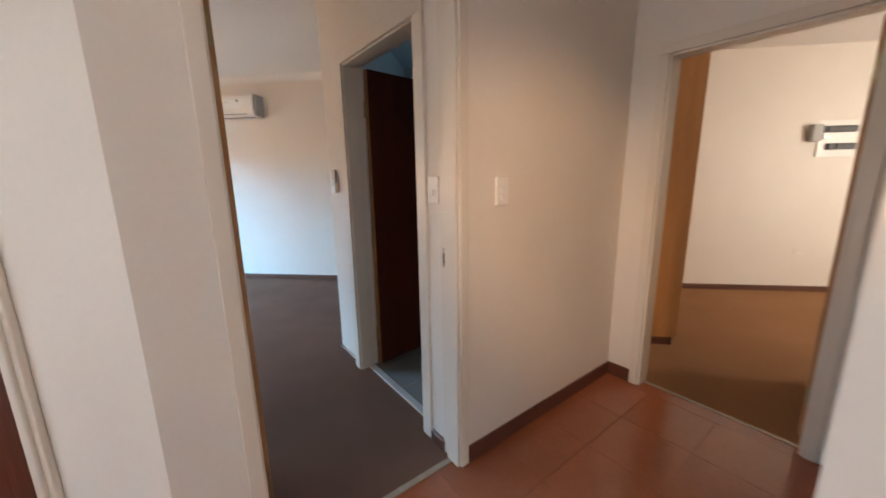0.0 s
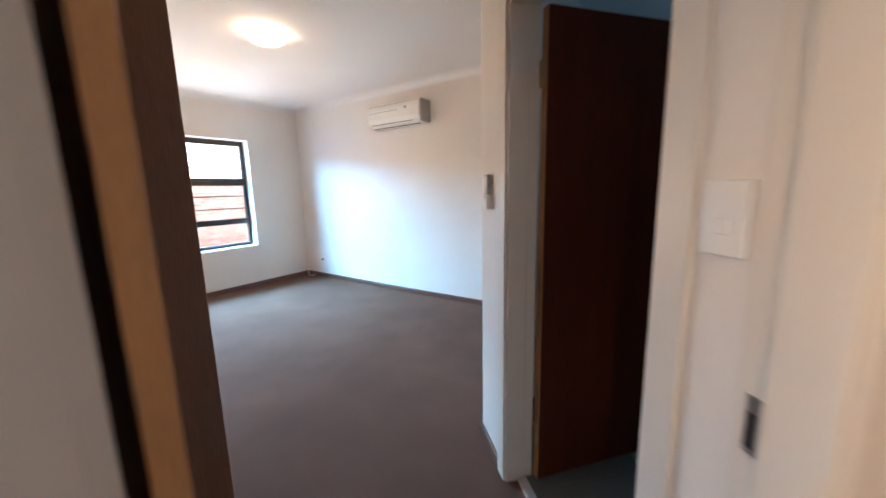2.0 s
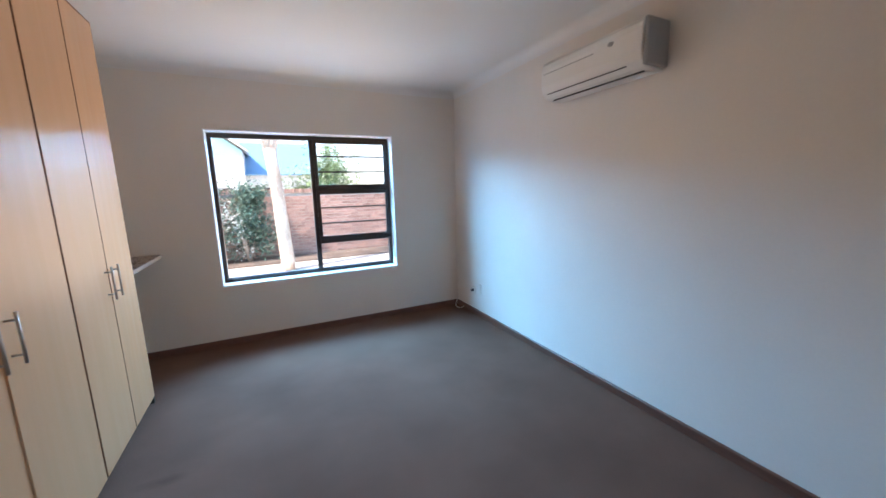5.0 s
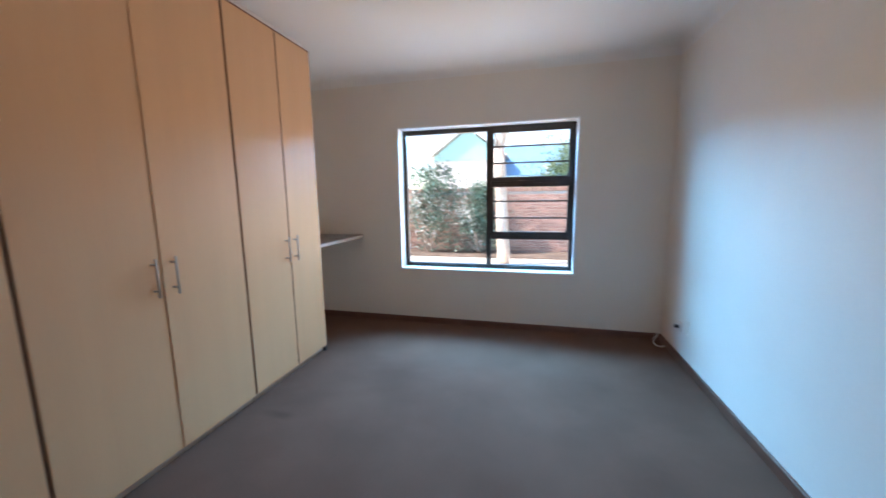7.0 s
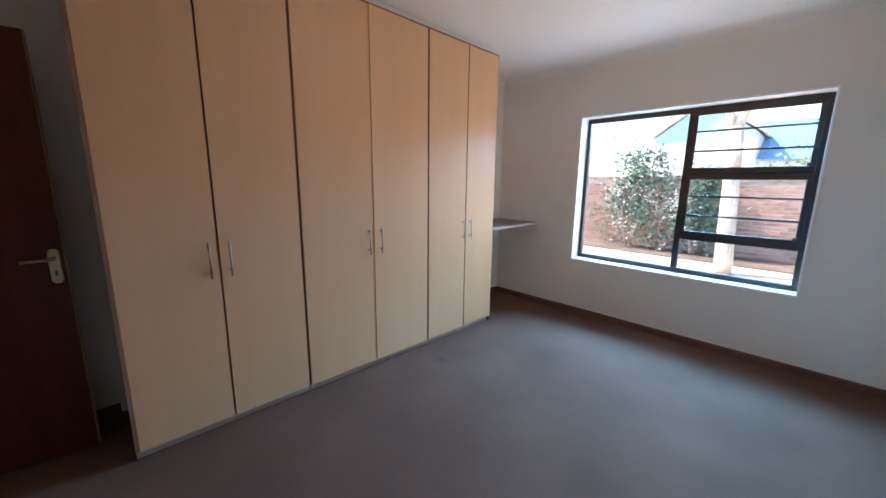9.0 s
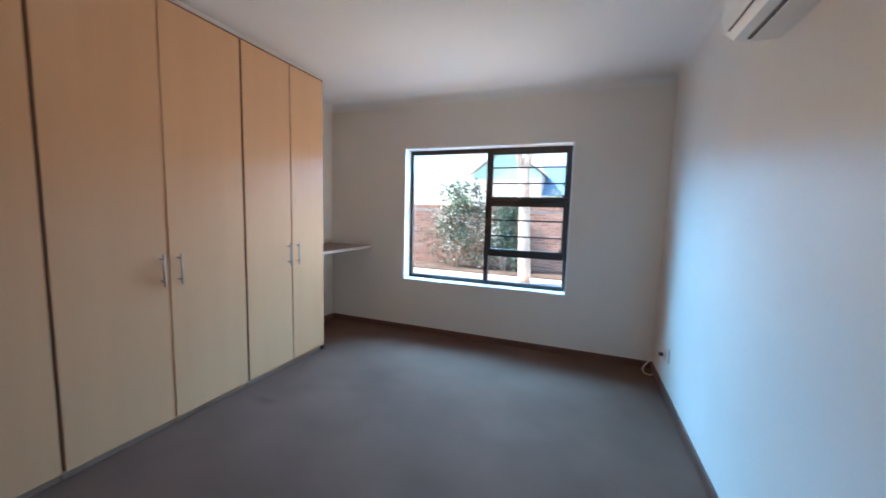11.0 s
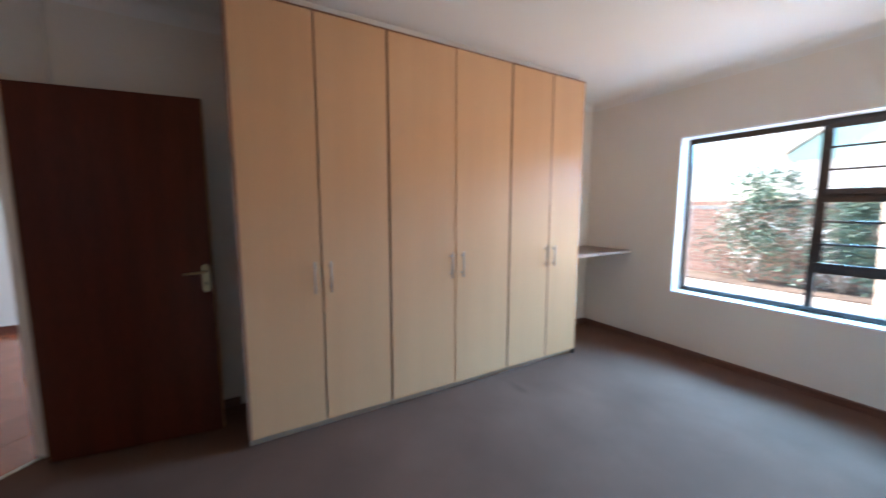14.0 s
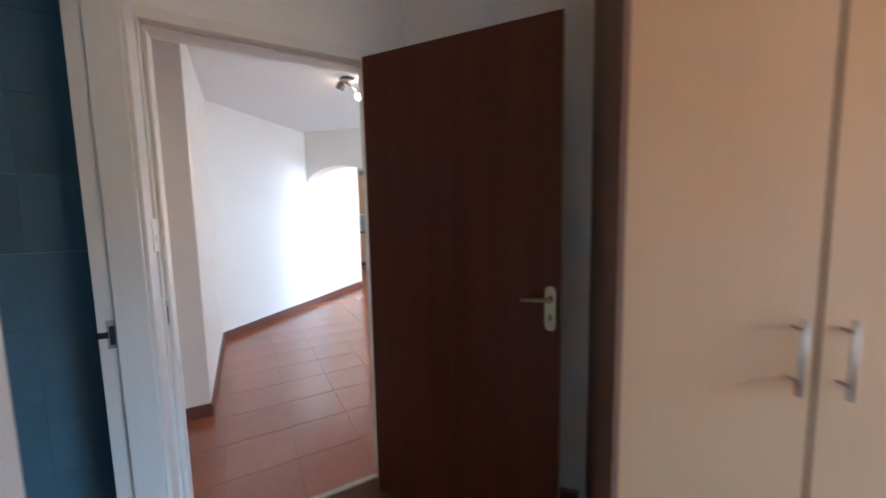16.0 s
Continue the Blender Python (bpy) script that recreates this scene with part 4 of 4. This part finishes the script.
def branch(bm, pts, radii, seg=10):
    rings = []
    for i, (p, r) in enumerate(zip(pts, radii)):
        a = Vector(pts[max(0, i - 1)])
        b = Vector(pts[min(len(pts) - 1, i + 1)])
        q = (b - a).to_track_quat("Z", "Y").to_matrix()
        rings.append([bm.verts.new(Vector(p) + q @ Vector((r * math.cos(2 * math.pi * k / seg), r * math.sin(2 * math.pi * k / seg), 0))) for k in range(seg)])
    for a, b in zip(rings, rings[1:]):
        for k in range(seg):
            bm.faces.new((a[k], a[(k + 1) % seg], b[(k + 1) % seg], b[k]))
    bm.faces.new(rings[0][::-1]), bm.faces.new(rings[-1])


def leaf_cloud(bm, centre, size, n, rng, ln=0.07):
    """Many small pointed leaves, thick about several clumps inside an uneven body."""
    clumps = []
    for _ in range(max(6, n // 60)):
        v = Vector((rng.gauss(0, 0.42), rng.gauss(0, 0.42), rng.gauss(0, 0.42)))
        clumps.append((v, rng.uniform(0.12, 0.3)))
    for _ in range(n):
        c, r = rng.choice(clumps)
        v = c + Vector((rng.gauss(0, r), rng.gauss(0, r), rng.gauss(0, r)))
        p = Vector(centre) + Vector((v.x * size[0], v.y * size[1], v.z * size[2]))
        a = Euler((rng.uniform(-1, 1), rng.uniform(-1, 1), rng.uniform(0, 6.28))).to_matrix()
        s = ln * rng.uniform(0.7, 1.4)
        q = [p + a @ Vector(k) * s for k in ((0, -0.5, 0), (0.24, 0, 0.06), (0, 0.55, 0), (-0.24, 0, 0.06))]
        bm.faces.new([bm.verts.new(x) for x in q])
    return bm


def slim_tree():
    rng = random.Random(4)
    t = thing("tree", pose(-1.83, 4.6, GZ), "slender pale-barked tree standing in the yard", "tree")
    bm = bmesh.new()
    branch(bm, [(0, 0, -0.1), (0.0, 0, 0.15), (-0.03, 0, 0.7), (-0.06, 0.02, 1.4), (-0.10, 0.03, 2.1), (-0.14, 0.03, 2.65)], [0.18, 0.15, 0.138, 0.132, 0.125, 0.13], 14)
    part("trunk", bm, BARK, t, smooth=True)
    bm = bmesh.new()
    branch(bm, [(-0.14, 0.03, 2.5), (-0.04, 0.05, 2.9), (0.18, 0.1, 3.3), (0.45, 0.15, 4.0)], [0.11, 0.085, 0.06, 0.03])
    part("limb", bm, BARK, t, smooth=True)
    bm = bmesh.new()
    branch(bm, [(-0.14, 0.03, 2.5), (-0.26, 0.0, 2.95), (-0.45, -0.1, 3.5), (-0.6, -0.1, 4.2)], [0.09, 0.065, 0.05, 0.02])
    part("limb", bm, BARK, t, smooth=True)
    bm = bmesh.new()
    for c, sz, n in (((0.5, 0.1, 4.4), (1.1, 1.0, 0.6), 900), ((-0.7, 0, 4.7), (1.0, 1.0, 0.6), 900)):
        leaf_cloud(bm, c, sz, n, rng, 0.09)
    part("crown", bm, LEAF, t, "sparse green crown above")
    return t


def bush(x, y, w, h, seed, label, flowers=360, material=None, thick=1.0):
    rng = random.Random(seed)
    b = thing("bush", pose(x, y, GZ), label, "bush")
    bm = bmesh.new()
    for k in range(7):
        a = rng.uniform(0, 6.28)
        e = (math.cos(a) * w * 0.3, math.sin(a) * 0.25, h * rng.uniform(0.5, 0.85))
        branch(bm, [(0.03 * math.cos(a), 0.03 * math.sin(a), -0.02), (e[0] * 0.4, e[1] * 0.4, e[2] * 0.5), e], [0.02, 0.014, 0.006], 6)
    part("stem", bm, BARK, b, "thin brown stems", smooth=True)
    bm = bmesh.new()
    leaf_cloud(bm, (0, 0, h * 0.45), (w * 0.5, 0.3, h * 0.42), int(2900 * thick), rng, 0.088)
    leaf_cloud(bm, (w * 0.1, 0, h * 0.78), (w * 0.35, 0.28, h * 0.24), int(1300 * thick), rng, 0.088)
    part("foliage", bm, material or LEAF, b, "small green leaves in loose clumps")
    bm = bmesh.new()
    leaf_cloud(bm, (0, -0.12, h * 0.5), (w * 0.5, 0.25, h * 0.42), flowers, rng, 0.062)
    part("blossom", bm, FLOWER, b, "small white blossoms")
    return b


slim_tree()
bush(-4.05, 6.1, 2.1, 2.45, 11, "tall dark green shrub with white blossoms against the brick wall")
bush(-2.65, 6.15, 1.25, 2.0, 12, "smaller dark green shrub against the brick wall")
bush(-0.55, 7.9, 2.4, 3.05, 13, "sunlit-toned green shrub rising behind the brick wall", 60, SUNLIT_LEAF, 2.2)
structure("soil_bed", prism([(-14, 5.5), (9, 5.5), (9, BWY + 0.02), (-14, BWY + 0.02)], GZ - 0.02, GZ + 0.03), SOIL, "dry dark soil bed along the brick wall", "flower bed")


def far_house(x, y, w, d, h, rise, roofmat, wallmat, gable, label):
    """A plain house; gable: whether its gable end looks towards the yard."""
    hs = thing("house", pose(x, y, GZ), label, "house")
    bm = boxes((-w / 2, w / 2, 0, d, 0, h))
    if gable:
        v = [bm.verts.new(c) for c in ((-w / 2, 0, h), (w / 2, 0, h), (0, 0, h + rise), (-w / 2, d, h), (w / 2, d, h), (0, d, h + rise))]
        bm.faces.new(v[:3]), bm.faces.new(v[5:2:-1])
    part("wall", bm, wallmat, hs)
    if gable:
        gm = bmesh.new()
        f = [[gm.verts.new((x, y, z)) for x, z in ((-w / 2, h - 0.3), (w / 2, h - 0.3), (w / 2, h), (0, h + rise), (-w / 2, h))] for y in (-0.05, -0.01)]
        gm.faces.new(f[0]), gm.faces.new(f[1][::-1])
        for k in range(5):
            gm.faces.new((f[0][k], f[1][k], f[1][(k + 1) % 5], f[0][(k + 1) % 5]))
        bmesh.ops.recalc_face_normals(gm, faces=gm.faces[:])
        part("gable_cladding", gm, TEAL_WALL, hs, "pale teal gable cladding")
    bm = bmesh.new()
    a, b, o = w / 2 + 0.25, d + 0.3, -0.3
    if gable:
        lo = [(-a, o, h - 0.05), (a, o, h - 0.05), (a, b, h - 0.05), (-a, b, h - 0.05)]
        top = [(0, o, h + rise + 0.06), (0, b, h + rise + 0.06)]
        faces = ((0, 3, 5, 4), (1, 4, 5, 2))
    else:
        lo = [(-a, o, h), (a, o, h), (a, b, h), (-a, b, h)]
        top = [(-a, d / 2, h + rise), (a, d / 2, h + rise)]
        faces = ((0, 1, 5, 4), (2, 3, 4, 5), (3, 0, 4), (1, 2, 5))
    v = [bm.verts.new(c) for c in lo + top]
    for f in faces:
        bm.faces.new([v[i] for i in f])
    rf = part("roof", bm, roofmat, hs)
    sol = rf.modifiers.new("thickness", "SOLIDIFY")
    sol.thickness = 0.08
    for i in (-0.25, 0.25):
        part("window", rbox(i * w - 0.45, i * w + 0.45, -0.03, 0.02, 1.0, 2.1, 0.01, 1), BRONZE, hs)
    return hs


TEAL_WALL = mat("pale teal painted gable", (0.33, 0.55, 0.53), 0.8, vary=0.06, scale=0.7)
far_house(-5.45, 20, 4.5, 8, 4.2, 1.7, FAR_WALL, FAR_WALL, True, "far tall house with a pale teal gable")
far_house(-1.2, 21, 4.2, 7, 2.9, 2.3, BLUE_ROOF, FAR_WALL, False, "far pale house with a blue sheet roof")
brick_wall()


# ---- floor tiles of the hall, square to the slanted walls ----
PITCH = 0.35
tile_mesh = mesh_of("floor_tile", rbox(0.0012, PITCH - 0.0012, 0.0012, PITCH - 0.0012, -0.010, 0.0, 0.0006, 1), TERRACOTTA)
hall = bpy.data.objects["floor_hall"]
TERRA_REST = mat("sealed red clay tile of the far kitchen", (0.33, 0.102, 0.050), 0.17, spec=0.9, rvary=0.02, vary=0.12, scale=3, fine=0.08, fine_scale=60, island=0.14)


def tile_at(s, q):
    """Where the hall, the passage and the kitchen are tiled: 2 near, 1 far, 0 not at all."""
    x, y = L(s + PITCH / 2, q + PITCH / 2)
    slant = q + PITCH < HALL_Q + 0.34 and s + PITCH > 0.2
    if slant and q > PASS_Q - 0.4 and s < 3.0:
        return 2
    if s < 1.75 and x > -6.9 and x < -3.45 and y > -7.6 and y < -4.0 and q + PITCH < HALL_Q + 0.3:
        return 2
    if x < -3.75 and x > -6.9 and y > -7.6 and y < -2.88 and (s < 0.5):
        return 2
    if x <= -6.9 and x > -11.2 and y > -9.8 and y < -2.88:
        return 1
    return 0


near = 0
far = bmesh.new()
for i in range(-22, 12):
    for j in range(-34, 2):
        s, q = 0.15 + i * PITCH, HALL_Q + 0.055 - PITCH * (j + 20)
        k = tile_at(s, q)
        if not k:
            continue
        if k == 2 and near < 320:
            near += 1
            ob = new("floor_tile", tile_mesh)
            ob.parent = hall
            ob.matrix_basis = D45 @ pose(s, q, random.uniform(-0.0005, 0.0))
        else:
            v = bm_box(far, s + 0.003, s + PITCH - 0.003, q + 0.003, q + PITCH - 0.003, -0.01, 0.0)
tagged(part("tiling", far, TERRA_REST, hall, "red clay tiles running on into the kitchen", m=D45), kind="stuff")

# ---- bathroom floor and wall tiles ----
bf = bpy.data.objects["floor_bathroom"]
bt = mesh_of("floor_tile", rbox(0.002, 0.298, 0.002, 0.298, -0.004, 0.004, 0.0015, 1), BATH_FLOOR)
for i in range(5):
    for j in range(6):
        s, q = EN_S0 + 0.07 + i * 0.3, ROOM_Q + 0.01 + j * 0.3
        x, y = L(s + 0.3, q + 0.3)
        if y < EN_C[1] - 0.05 and q + 0.3 < -4.2:
            ob = new("floor_tile", bt)
            ob.parent = bf
            ob.matrix_basis = D45 @ pose(s, q, 0)
wt_mesh = mesh_of("wall_tile", rbox(0.0004, 0.1996, -0.008, 0.0, 0.0004, 0.2496, 0.0008, 1), BATH_TILE)
wp = bpy.data.objects["wall_entrance"]
# the bathroom's side of the slanted wall: tiles from the floor to 2 m
for i in range(6):
    for j in range(9):
        ob = new("wall_tile", wt_mesh)
        ob.parent = wp
        ob.matrix_basis = pose(EN_S1 + 0.01 + i * 0.2 + 0.2, ROOM_Q + 0.0005, j * 0.25, 0, 0, 180)
we = bpy.data.objects["wall_second_room_north"]
for i in range(9):
    for j in range(9):
        ob = new("wall_tile", wt_mesh)
        ob.parent = we
        ob.matrix_basis = pose(-1.86 + i * 0.2 + 0.2, -6.24 + 0.0005, j * 0.25, 0, 0, 180)
wa = bpy.data.objects["wall_east"]
for i in range(9):
    for j in range(9):
        if 5 < j < 9 and 3 < i < 8:
            continue
        ob = new("wall_tile", wt_mesh)
        ob.parent = wa
        ob.matrix_basis = pose(-0.0005, -4.42 - i * 0.2 - 0.2, j * 0.25, 0, 0, 90)

# ---- kitchen wall tiles ----
kt = mesh_of("wall_tile", rbox(-0.002, 0.008, 0.002, 0.148, 0.002, 0.148, 0.0015, 1), KTILE)
kw = bpy.data.objects["wall_kitchen_west"]
for i in range(24):
    for j in range(3):
        ob = new("wall_tile", kt)
        ob.parent = kw
        ob.matrix_basis = pose(-11.25, -9.5 + i * 0.15, 0.93 + j * 0.15)
